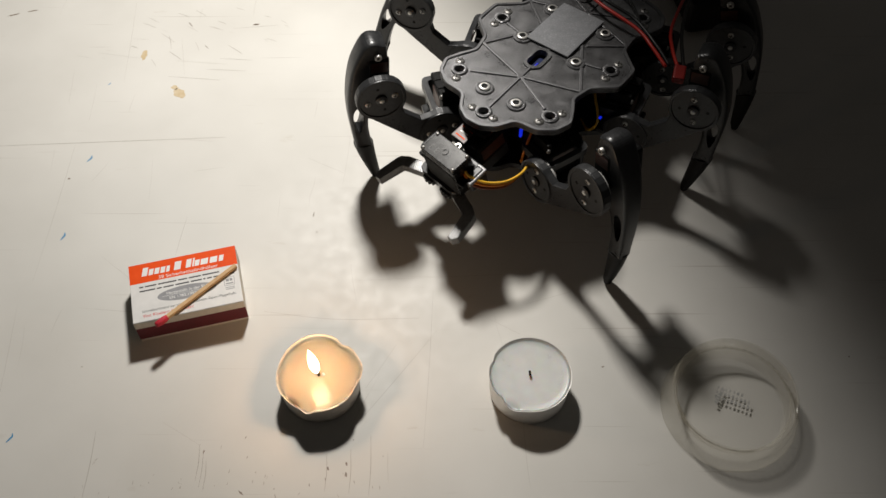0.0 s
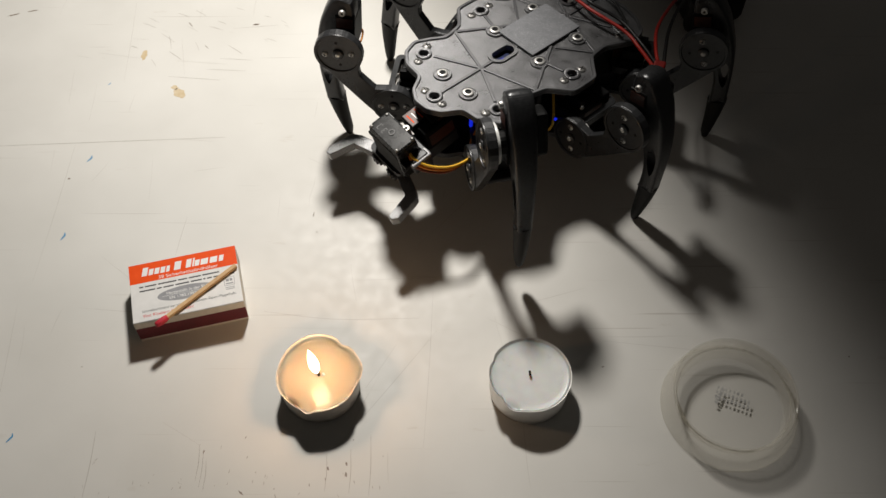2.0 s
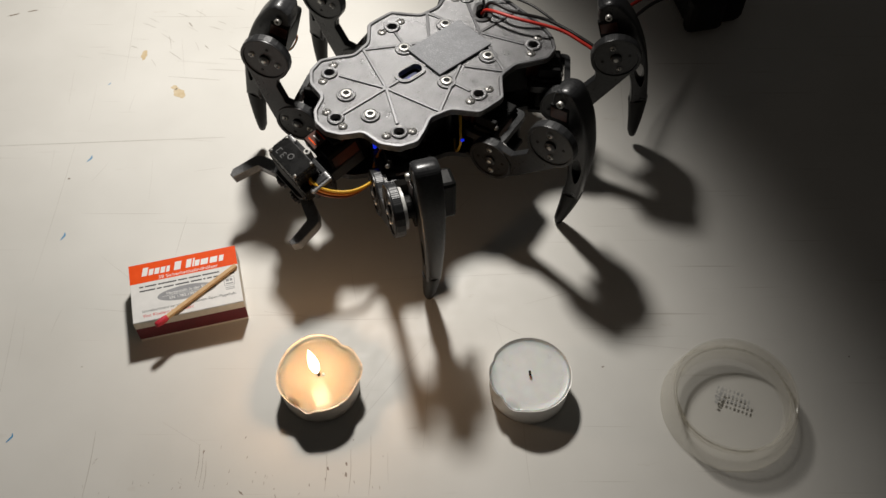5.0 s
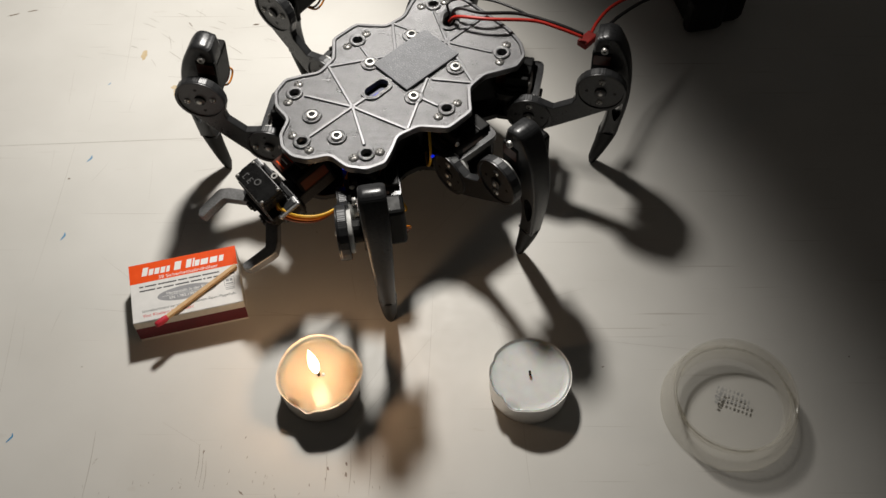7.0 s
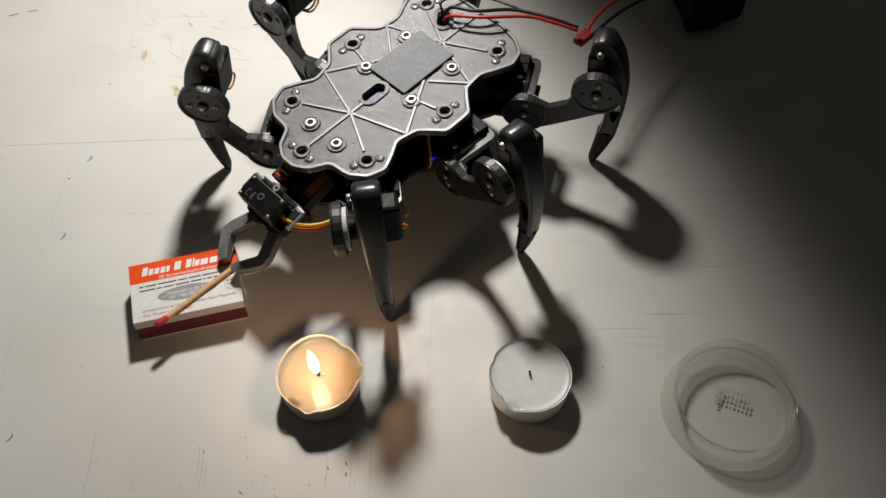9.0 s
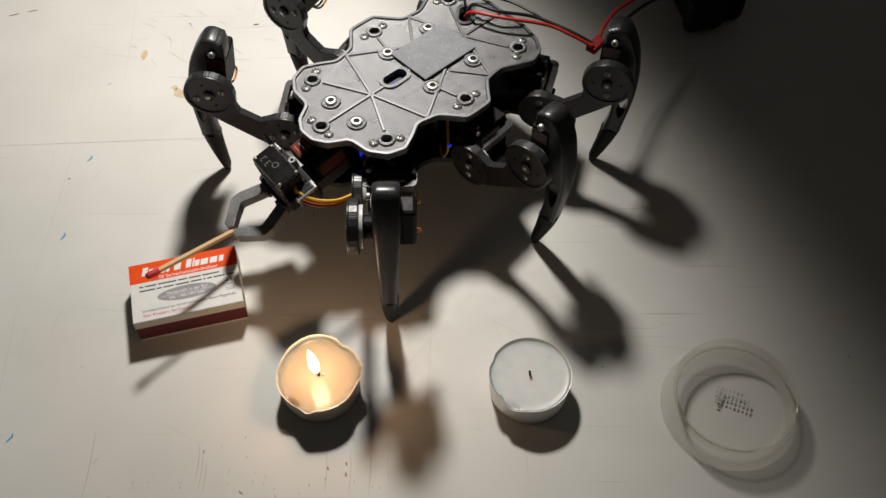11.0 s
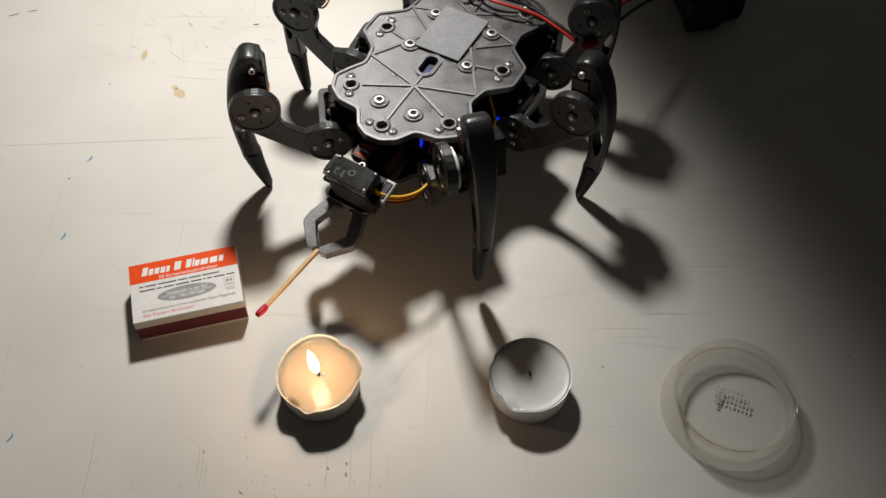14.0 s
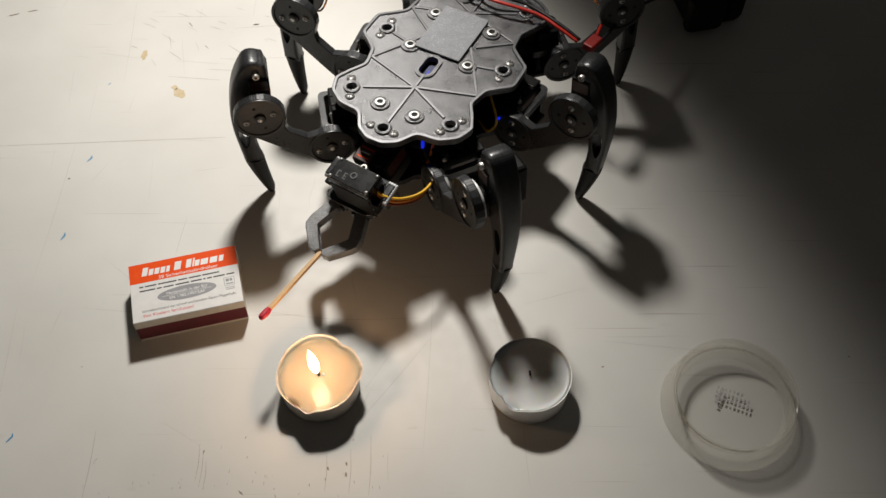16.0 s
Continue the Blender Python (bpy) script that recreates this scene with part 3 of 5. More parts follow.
# ---- plastic lid ----
def lid():
    t = thing("plastic_lid", pose(0.1350, 0.1990, 0, 0, 0, 20), "translucent milky plastic jar lid lying upside down", "lid")
    smooth(part("lid_floor", lathe([(0, 0.0030), (0.0225, 0.0030), (0.0244, 0.0034), (0.0244, 0.0026), (0.0225, 0.0022), (0, 0.0022)], 72), PLASTIC_FLOOR, t, "flat milky floor of the lid"), 50)
    smooth(part("inner_wall", lathe([(0.0244, 0.0030), (0.0250, 0.0042), (0.0262, 0.0085), (0.0270, 0.0140), (0.0274, 0.0156), (0.0280, 0.0162), (0.0286, 0.0158), (0.0288, 0.0148), (0.0284, 0.0140), (0.0276, 0.0138), (0.0268, 0.0090), (0.0258, 0.0042), (0.0250, 0.0026)], 96), PLASTIC, t, "clear inner wall with a rolled rim"), 50)
    smooth(part("rim_skirt", lathe([(0.0284, 0.0146), (0.0290, 0.0120), (0.0296, 0.0080), (0.0302, 0.0052), (0.0314, 0.0040), (0.0320, 0.0022), (0.0321, 0.0004), (0.0316, 0.0), (0.0312, 0.0018), (0.0306, 0.0034), (0.0296, 0.0044), (0.0290, 0.0080), (0.0284, 0.0120), (0.0280, 0.0144)], 96), PLASTIC, t, "outer skirt widening to a foot ring"), 50)
    rib = part("grip_rib", box((0.0300, 0, 0.0062), (0.0006, 0.0010, 0.0040), 0.0002), PLASTIC_CLEAR, t)
    for i in range(1, 60):
        again(rib, t, pose(0, 0, 0, 0, 0, 6 * i))
    smooth(part("thread_ring", lathe([(0.0266, 0.0112), (0.0261, 0.0108), (0.0258, 0.0103), (0.0261, 0.0100), (0.0264, 0.0102), (0.0266, 0.0112)], 96), PLASTIC, t), 60)
    # stamped print, too faint to read: rows of short dark bars
    pr, rnd = bmesh.new(), random.Random(3)
    for row, (y, n) in enumerate(((7.0, 7), (4.4, 9), (1.8, 9))):
        for i in range(n):
            add_box(pr, ((-7 + 1.9 * i) * MM, y * MM, 3.06 * MM), (rnd.uniform(0.5, 1.1) * MM, rnd.uniform(1.2, 1.9) * MM, 0.06 * MM), 0, Matrix.Rotation(radians(-42), 4, "Z"))
    for i in range(6):
        add_box(pr, ((-3.0 + 1.5 * i) * MM, (5.6 + 0.2 * i) * MM, 3.09 * MM), (1.0 * MM, 1.7 * MM, 0.04 * MM), 0, Matrix.Rotation(radians(30), 4, "Z"))
    part("stamped_print", pr, STAMP_INK, t, "blurred grey stamped digits")
    return t


lid()


# ---- battery pack and its lead ----
def battery():
    t = thing("battery_pack", pose(0.162, 0.4880, 0, 0, 0, 12), "matt black battery pack on the table", "battery")
    part("case", box((0, 0, 0.016), (0.038, 0.064, 0.032), 0.006), MATT, t)
    part("shrink_end", box((-0.010, -0.0335, 0.015), (0.024, 0.010, 0.024), 0.004), RUBBER, t, "black shrink-wrapped end")
    return t


battery()


# ---- the walking robot: measures of its body and legs, in millimetres ----
MOUNT = {"front": (15.2, 29.2), "mid": (-34.3, 38.1), "rear": (-79.6, 31.1)}
DROP, COXA, FEMUR, TIBIA, SIDE = 24.5, 11.9, 42.0, 72.4, 14.6
PLATE = [(39, 4), (35, 10.5), (26.5, 15.5), (25.5, 26), (20, 33.5), (11.5, 36.5), (4, 33), (-3, 28.8), (-13, 31), (-17, 35.5), (-22, 41.5), (-37, 41.5), (-42, 35.5), (-47, 30), (-57, 29), (-65, 33), (-72, 36), (-80, 33.5), (-85, 26.5), (-88, 15), (-88, 0)]
OUTLINE = PLATE + [(x, -y) for x, y in PLATE[-2::-1]]
HOLES = [(13.8, 26), (13.8, -26), (30, 0), (-30, 31.8), (-30, -31.8), (-73.4, 24.2), (-73.4, -24.2)]
SLOTS = [(-15.5, -0.8, 6.5, 0), (-71.5, -10.5, 5.0, 40)]
BOLTS = [(16.8, 9), (16.8, -9), (-24.2, 15.6), (-24.2, -15.6), (-51, 15.6), (-51, -15.6)]


def rounded(pts, k=0.22, steps=3):
    """An outline with its corners cut round."""
    out = []
    n = len(pts)
    for i in range(n):
        p, a, b = Vector(pts[i]), Vector(pts[i - 1]), Vector(pts[(i + 1) % n])
        q, w = p + (a - p) * k, p + (b - p) * k
        for s in range(steps + 1):
            t = s / steps
            v = (1 - t) ** 2 * q + 2 * t * (1 - t) * p + t * t * w
            out.append((v.x, v.y))
    return out


def oval(r, ln):
    """A long hole's outline: two half circles apart by ln."""
    return [(px + (ln / 2 if px > 0 else -ln / 2), py) for px, py in circle(r, 28, 0, 0, -90, 270)]


def screw(name, parent, m, r=1.9, h=1.0, label=""):
    """A cross-head screw with a domed head; the slot's shade is laid on by cross()."""
    bm = bmesh.new()
    add_lathe(bm, mm((0, h), (r * 0.35, h * 0.98), (r * 0.7, h * 0.8), (r * 0.95, h * 0.4), (r, 0), (0, 0)), 20)
    ob = smooth(part(name, bm, DULL, parent, label, m), 60)
    return ob


def cross(parent, m, r=1.1):
    # matt black bars on the head stand in for the shade in the slot
    bm = bmesh.new()
    add_box(bm, (0, 0, 0), (r * 2 * MM, 0.5 * MM, 0.12 * MM))
    add_box(bm, (0, 0, 0.00001), (0.5 * MM, r * 2 * MM, 0.12 * MM))
    return part("dark_cross", bm, MATT, parent, "", m)


ROBOT = thing("hexapod_robot", pose(0, 0, 0), "six-legged walking robot of grey printed plastic with a gripper", "robot")


def body():
    out = mm(*rounded(OUTLINE))
    cuts = [mm(*circle(2.4, 24, x, y)) for x, y in HOLES]
    for x, y, ln, tn in SLOTS:
        c, n = math.cos(radians(tn)), math.sin(radians(tn))
        cuts.append(mm(*[(x + c * px - n * py, y + n * px + c * py) for px, py in oval(3.2, ln)]))
    bm, sheets = bmesh.new(), {}
    for z in (-3.2, -0.9):
        loops = [[bm.verts.new((x, y, z * MM)) for x, y in pts] for pts in [out] + cuts]
        edges = [bm.edges.new((q[i], q[(i + 1) % len(q)])) for q in loops for i in range(len(q))]
        bmesh.ops.triangle_fill(bm, use_beauty=True, edges=edges)
        sheets[z] = loops
    for q, w in zip(sheets[-3.2], sheets[-0.9]):
        for i in range(len(q)):
            bm.faces.new((q[i], q[(i + 1) % len(q)], w[(i + 1) % len(q)], w[i]))
    plate = part("top_plate", bm, SILVER, ROBOT, "silver-grey lobed cover plate with raised ribs")
    # raised rim along the edge
    n, bm = len(out), bmesh.new()
    cen = Vector((-0.028, 0))
    ring = []
    for i in range(n):
        p, a, b = Vector(out[i]), Vector(out[i - 1]), Vector(out[(i + 1) % n])
        d = (b - a).normalized()
        nn = Vector((-d.y, d.x))
        if nn.dot(cen - p) < 0 and abs(nn.dot((cen - p).normalized())) > 0.05:
            nn = -nn
        ring.append((p, nn))
    rows = []
    for off, z in ((0.0, -3.0), (0.0, -0.3), (0.3, 0.0), (1.5, 0.0), (1.9, -0.9)):
        rows.append([bm.verts.new((p.x + nn.x * off * MM, p.y + nn.y * off * MM, z * MM)) for p, nn in ring])
    for q, w in zip(rows, rows[1:]):
        for i in range(n):
            bm.faces.new((q[i], q[(i + 1) % n], w[(i + 1) % n], w[i]))
    part("edge_rim", bm, SILVER_EDGE, plate)
    # ribs from the hub to the lobes and across the rear
    ribs = [((0, 0), (-8.8, 28.2)), ((0, 0), (-8.8, -28.2)), ((0, 0), (11.2, 21.5)), ((0, 0), (11.2, -21.5)), ((0, 0), (26, 0)), ((0, 0), (-9, 0)), ((-22, 0), (-60, 0)), ((-60, 0), (-87, 0)), ((-60, 0), (-50, 28.5)), ((-60, 0), (-50, -28.5)), ((-60, 0), (-70.5, 20.5)), ((-60, 0), (-70.5, -20.5)), ((-26, 17.5), (-28.5, 27.6)), ((-26, -17.5), (-28.5, -27.6)), ((-8.8, 28.2), (-37, 11)), ((-8.8, -28.2), (-37, -11)), ((-50, 28.5), (-38, 13)), ((-50, -28.5), (-38, -13))]
    for a, b in ribs:
        a, b = Vector(a), Vector(b)
        d = b - a
        part("rib", box((0, 0, -0.55 * MM), (d.length * MM, 1.5 * MM, 0.9 * MM), 0.00025), SILVER_EDGE, plate, "", pose((a.x + b.x) / 2 * MM, (a.y + b.y) / 2 * MM, 0, 0, 0, math.degrees(math.atan2(d.y, d.x))))
    ringm = None
    for x, y in HOLES:
        m = pose(x * MM, y * MM, 0)
        if ringm is None:
            ringm = smooth(part("hole_ring", lathe(mm((2.4, -0.9), (2.4, -0.1), (2.6, 0.05), (3.8, 0.05), (4.0, -0.1), (4.0, -0.9)), 32), SILVER, plate, "", m), 40)
        else:
            again(ringm, plate, m)
    # slot in the middle and the cable hole behind
    for x, y, ln, tn in SLOTS:
        m = pose(x * MM, y * MM, 0, 0, 0, tn)
        bm = bmesh.new()
        o, i_ = oval(5.0, ln), oval(3.2, ln)
        rr = [[bm.verts.new((px * MM, py * MM, z * MM)) for px, py in pts] for pts, z in ((o, -0.9), (o, 0.05), (i_, 0.05), (i_, -0.9))]
        for q, w in zip(rr, rr[1:]):
            for k in range(len(q)):
                bm.faces.new((q[k], q[(k + 1) % len(q)], w[(k + 1) % len(q)], w[k]))
        part("slot_rim", bm, SILVER, plate, "", m)
    part("port", box((-15.5 * MM, -0.8 * MM, -4.2 * MM), (9 * MM, 3.4 * MM, 1.0 * MM), 0.0001), BOARD, plate, "dark blue board showing in the slot")
    part("board_light", box((-14.5 * MM, -0.6 * MM, -3.6 * MM), (3.0 * MM, 0.7 * MM, 0.06 * MM)), BLUE_LED, plate, "faint blue light")
    # socket bolts with washers
    first = None
    for x, y in BOLTS:
        m = pose(x * MM, y * MM, -0.9 * MM)
        if first is None:
            w = smooth(part("washer", lathe(mm((0, 0.55), (3.5, 0.55), (3.7, 0.9), (4.3, 0.9), (4.6, 0.6), (4.6, 0)), 32), SILVER, plate, "", m), 40)
            b = smooth(part("socket_bolt", lathe(mm((1.55, 0.8), (1.6, 1.7), (2.2, 1.75), (2.6, 1.5), (2.7, 0.9)), 28), STEEL, plate, "bright socket-head bolt", m), 40)
            # black hexagon in the ring paints the shade down the socket
            s = part("socket_shade", prism(circle(1.6 * MM, 6), 0.7 * MM, 0.95 * MM), MATT, plate, "", m)
            first = (w, b, s)
        else:
            for o in first:
                again(o, plate, m)
    # small cross-head screws beside each hole
    sc = None
    for x, y in HOLES:
        a = math.atan2(y, x + (30 if abs(y) > 28 else (60 if x < -50 else 0)))
        if (x, y) == (30, 0):
            a = 0.0
        for s in (-1, 1):
            m = pose((x - s * 6.0 * math.sin(a) + 0.6 * math.cos(a)) * MM, (y + s * 6.0 * math.cos(a) + 0.6 * math.sin(a)) * MM, -0.9 * MM, 0, 0, 20 * s)
            if sc is None:
                sc = screw("plate_screw", plate, m, 2.3, 1.0, "cross-head screw")
                cr = cross(plate, m @ pose(0, 0, 1.0 * MM), 1.5)
            else:
                again(sc, plate, m)
                again(cr, plate, m @ pose(0, 0, 1.0 * MM))
    # hook tape patch
    bm = box((-41 * MM, -1.2 * MM, 0.45 * MM), (33.5 * MM, 24 * MM, 0.9 * MM), 0.0003)
    tape = part("hook_tape", bm, VELCRO, plate, "grey hook-and-loop tape patch")
    rnd, hb = random.Random(5), bmesh.new()
    for i in range(30):
        for j in range(21):
            add_x, add_y = -57 + i * 1.1 + rnd.uniform(-0.3, 0.3), -12.4 + j * 1.1 + rnd.uniform(-0.3, 0.3)
            s = rnd.uniform(0.2, 0.4)
            v = [hb.verts.new((x * MM, y * MM, z * MM)) for x, y, z in ((add_x - s, add_y - s, 0.9), (add_x + s, add_y - s, 0.9), (add_x + s, add_y + s, 0.9), (add_x - s, add_y + s, 0.9), (add_x, add_y, 0.9 + rnd.uniform(0.1, 0.25)))]
            for k in range(4):
                hb.faces.new((v[k], v[(k + 1) % 4], v[4]))
    tagged(part("tape_nap", hb, VELCRO_NAP, tape), kind="stuff")
    # lower plate, spacer wall and the dark inside
    low = mm(*rounded([(x * 0.93 - 2, y * 0.9) for x, y in OUTLINE]))
    part("lower_plate", prism(low, -34.5 * MM, -31.5 * MM, 0.0004), LEG, ROBOT, "dark lower plate")
    part("electronics", box((-30 * MM, 0, -17 * MM), (84 * MM, 34 * MM, 24 * MM), 0.002), MATT, ROBOT, "black board stack between the plates")
    part("side_board", box((-4 * MM, 15.5 * MM, -12 * MM), (22 * MM, 8 * MM, 1.6 * MM), 0.0003), BOARD, ROBOT, "dark blue board edge")
    for x, y, z, h in ((-14.5, 37.9, -16.1, 0.9), (20.1, 15.1, -12.7, 5.0), (-34, 20, -15, 2.0)):
        part("indicator", box((x * MM, y * MM, z * MM), (1.5 * MM, 1.2 * MM, h * MM), 0.0002), BLUE_LED, ROBOT, "small blue light")
    for x, y in HOLES:
        a = math.atan2(y, x + 30)
        servo = part("yaw_servo", box((0, 0, -14 * MM), (23 * MM, 12 * MM, 20 * MM), 0.0006), BLACK, ROBOT, "black micro servo", pose((x - 9 * math.cos(a)) * MM, (y - 9 * math.sin(a)) * MM, 0, 0, 0, math.degrees(a)))
        part("servo_sticker", box((8 * MM, 0, -12 * MM), (7.2 * MM, 12.1 * MM, 6 * MM)), LABEL, servo)
        part("lug", box((0, 0, -9 * MM), (31 * MM, 11.6 * MM, 2.4 * MM), 0.0005), BLACK, servo)
        spc = part("spacer", lathe(mm((2.6, -31.5), (2.6, -3.0)), 16), LEG, ROBOT, "", pose((x * 0.55 - 8) * MM, y * 0.55 * MM, 0))
    # thin wires looping below the edge
    wire("servo_wire", mm((14, 22, -8), (22, 24, -16), (20, 20, -28), (8, 14, -30)), 0.7 * MM, BROWN_WIRE, ROBOT)
    wire("servo_wire", mm((17, 20, -8), (25, 21, -17), (22, 18, -29), (8, 12, -31)), 0.7 * MM, ORANGE_WIRE, ROBOT)
    wire("servo_wire", mm((-20, 30, -8), (-14, 37, -18), (-16, 32, -29), (-22, 24, -31)), 0.7 * MM, YELLOW_WIRE, ROBOT)


MM = 0.001060  # the body is a little larger than its drawing
body()
MM = 0.001


# ---- legs ----
def disc_face(parent, x, s, y, r, tilt):
    """Screws, boss and painted dark holes of a horn disc that faces along y."""
    base = pose(x * MM, y * MM, 0, -90 * s, 0, 0)
    smooth(part("boss", lathe(mm((0, 1.3), (2.2, 1.3), (2.9, 0.9), (2.9, -0.1)), 20), LEG, parent, "", base), 50)
    a = screw("horn_screw", parent, base @ pose(0, 0, 1.3 * MM), 1.3, 0.5, "cross-head screw")
    a.data.materials[0] = STEEL
    for k in (0, 180):
        q = radians(tilt + k)
        seat = base @ pose(6.9 * math.cos(q) * MM, 6.9 * math.sin(q) * MM, 0.1 * MM, 0, 0, 30)
        again(a, parent, seat @ Matrix.Diagonal((1.25, 1.25, 1.6, 1)))
        cross(parent, seat @ pose(0, 0, 0.8 * MM), 1.0)
        q = radians(tilt + k + 90)
        # a black disc on the uncut face paints the shade of a pin hole
        part("pin_hole_shade", prism(circle(0.8 * MM, 12), 0.0, 0.12 * MM), BLACK, parent, "", base @ pose(6.9 * math.cos(q) * MM, 6.9 * math.sin(q) * MM, 0))


def coxa(s):
    """Bracket that turns about the upright axis; s is the side on which the link sits (along y)."""
    bm = bmesh.new()
    # a tray round the servo, its floor and an upright wall on the far side
    rim, hole = rounded([(-7, -13.5), (15.5, -13.5), (15.5, 13.5), (-7, 13.5)], 0.16, 4), rounded([(-4.4, -10.6), (12.6, -10.6), (12.6, 10.6), (-4.4, 10.6)], 0.12, 4)
    a = [[bm.verts.new((x * MM, y * MM, z0 * MM)) for x, y in pts] for pts, z0 in ((rim, 5.5), (rim, 9.6), (hole, 9.6), (hole, 5.5))]
    for q, w in zip(a, a[1:] + a[:1]):
        for k in range(len(q)):
            bm.faces.new((q[k], q[(k + 1) % len(q)], w[(k + 1) % len(q)], w[k]))
    add_box(bm, (5 * MM, 0, -9.5 * MM), (21 * MM, 24 * MM, 2.6 * MM), 0.0008)
    add_box(bm, (4.2 * MM, -s * 12.2 * MM, -1.5 * MM), (17 * MM, 2.4 * MM, 15 * MM), 0.0008)
    c = part("coxa_bracket", bm, LEG, ROBOT, "dark hip bracket holding a servo")
    part("hip_servo", box((4 * MM, -s * 1.0 * MM, 2.5 * MM), (12 * MM, 24 * MM, 20 * MM), 0.0007), BLACK, c, "glossy black micro servo")
    part("servo_lug", box((4 * MM, s * 8 * MM, 2.5 * MM), (11.6 * MM, 2.4 * MM, 31 * MM), 0.0005), BLACK, c)
    for y in (-6.5, 0.0, 6.5):
        part("case_ridge", box((4 * MM, y * MM, 12.7 * MM), (11.4 * MM, 1.0 * MM, 0.8 * MM), 0.0003), GLOSS, c)
    part("hip_sticker", box((10.05 * MM, -s * 1.0 * MM, 4 * MM), (0.12 * MM, 13 * MM, 9 * MM)), LABEL, c, "dark servo sticker")
    for z in (-11, 17):
        screw("lug_screw", c, pose(10.2 * MM, s * 9.4 * MM, z * 0.9 * MM, 0, 90, 0), 1.3, 1.2)
    wire("hip_wire", mm((2, -s * 12, -6), (8, -s * 15, -11), (4, -s * 8, -13), (-3, 0, -12)), 0.55 * MM, YELLOW_WIRE, c)
    return c


def femur(s):
    bm = bmesh.new()
    y0, y1 = sorted((s * (SIDE - 2.2), s * (SIDE + 2.2)))
    turn = Matrix(((1, 0, 0, 0), (0, 0, 1, 0), (0, 1, 0, 0), (0, 0, 0, 1)))
    # outline in x (along) and z: two discs joined by a bar that sags below the line of centres
    R1, R2 = 11.8, 12.6
    out = circle(R1, 16, 0, 0, 20, 255)
    out += [(9, -12.1), (27, -12.4)]
    out += circle(R2, 18, FEMUR, 0, -100, 160)
    out += [(FEMUR - 13.6, 1.2), (FEMUR - 17, -1.0), (14.2, -0.4)]
    add_prism(bm, mm(*out), y0 * MM, y1 * MM, 0.0005, turn)
    f = part("femur_link", bm, LEG, ROBOT, "flat dark link with a round horn disc at each end")
    face = s * (SIDE + 2.2)
    for x, r in ((0, R1), (FEMUR, R2)):
        rim = lathe(mm((r - 0.1, 0.0), (r - 0.2, 0.6), (r - 0.8, 0.75), (r - 1.6, 0.6), (r - 1.8, 0.0)), 36)
        smooth(part("disc_rim", rim, LEG, f, "", pose(x * MM, face * MM, 0, -90 * s, 0, 0)), 50)
        disc_face(f, x, s, face, r, 55)
        smooth(part("servo_horn", lathe(mm((0, 2.4), (9.6, 2.4), (9.8, 2.0), (9.8, 0.6), (3.6, 0.4), (3.4, -3.4), (0, -3.4)), 28), HORN, f, "white nylon servo horn", pose(x * MM, s * (SIDE - 4.6) * MM, 0, -90 * s, 0, 0)), 40)
    return f


TIB_OUT = [(-5, 23.6), (0, 25.4), (4.5, 24.2), (8.5, 17.6), (12.0, 8), (14.2, -7), (14.0, -20), (12.4, -33), (10.6, -45)]
TIB_IN = [(1.4, -45), (3.0, -37), (3.8, -28), (2.6, -18), (-1.5, -9), (-5.0, 3), (-6.2, 13), (-6.0, 19.6)]
WIN = [(6.6, -17), (9.2, -15), (11.4, -18), (11.6, -24), (10.4, -30), (8.8, -33), (7.4, -30), (6.5, -24)]


def half_width(z):
    """Half thickness of the lower leg at a height over the knee."""
    return 3.5 + 2.7 * min(1.0, max(0.0, (z + 50) / 62))


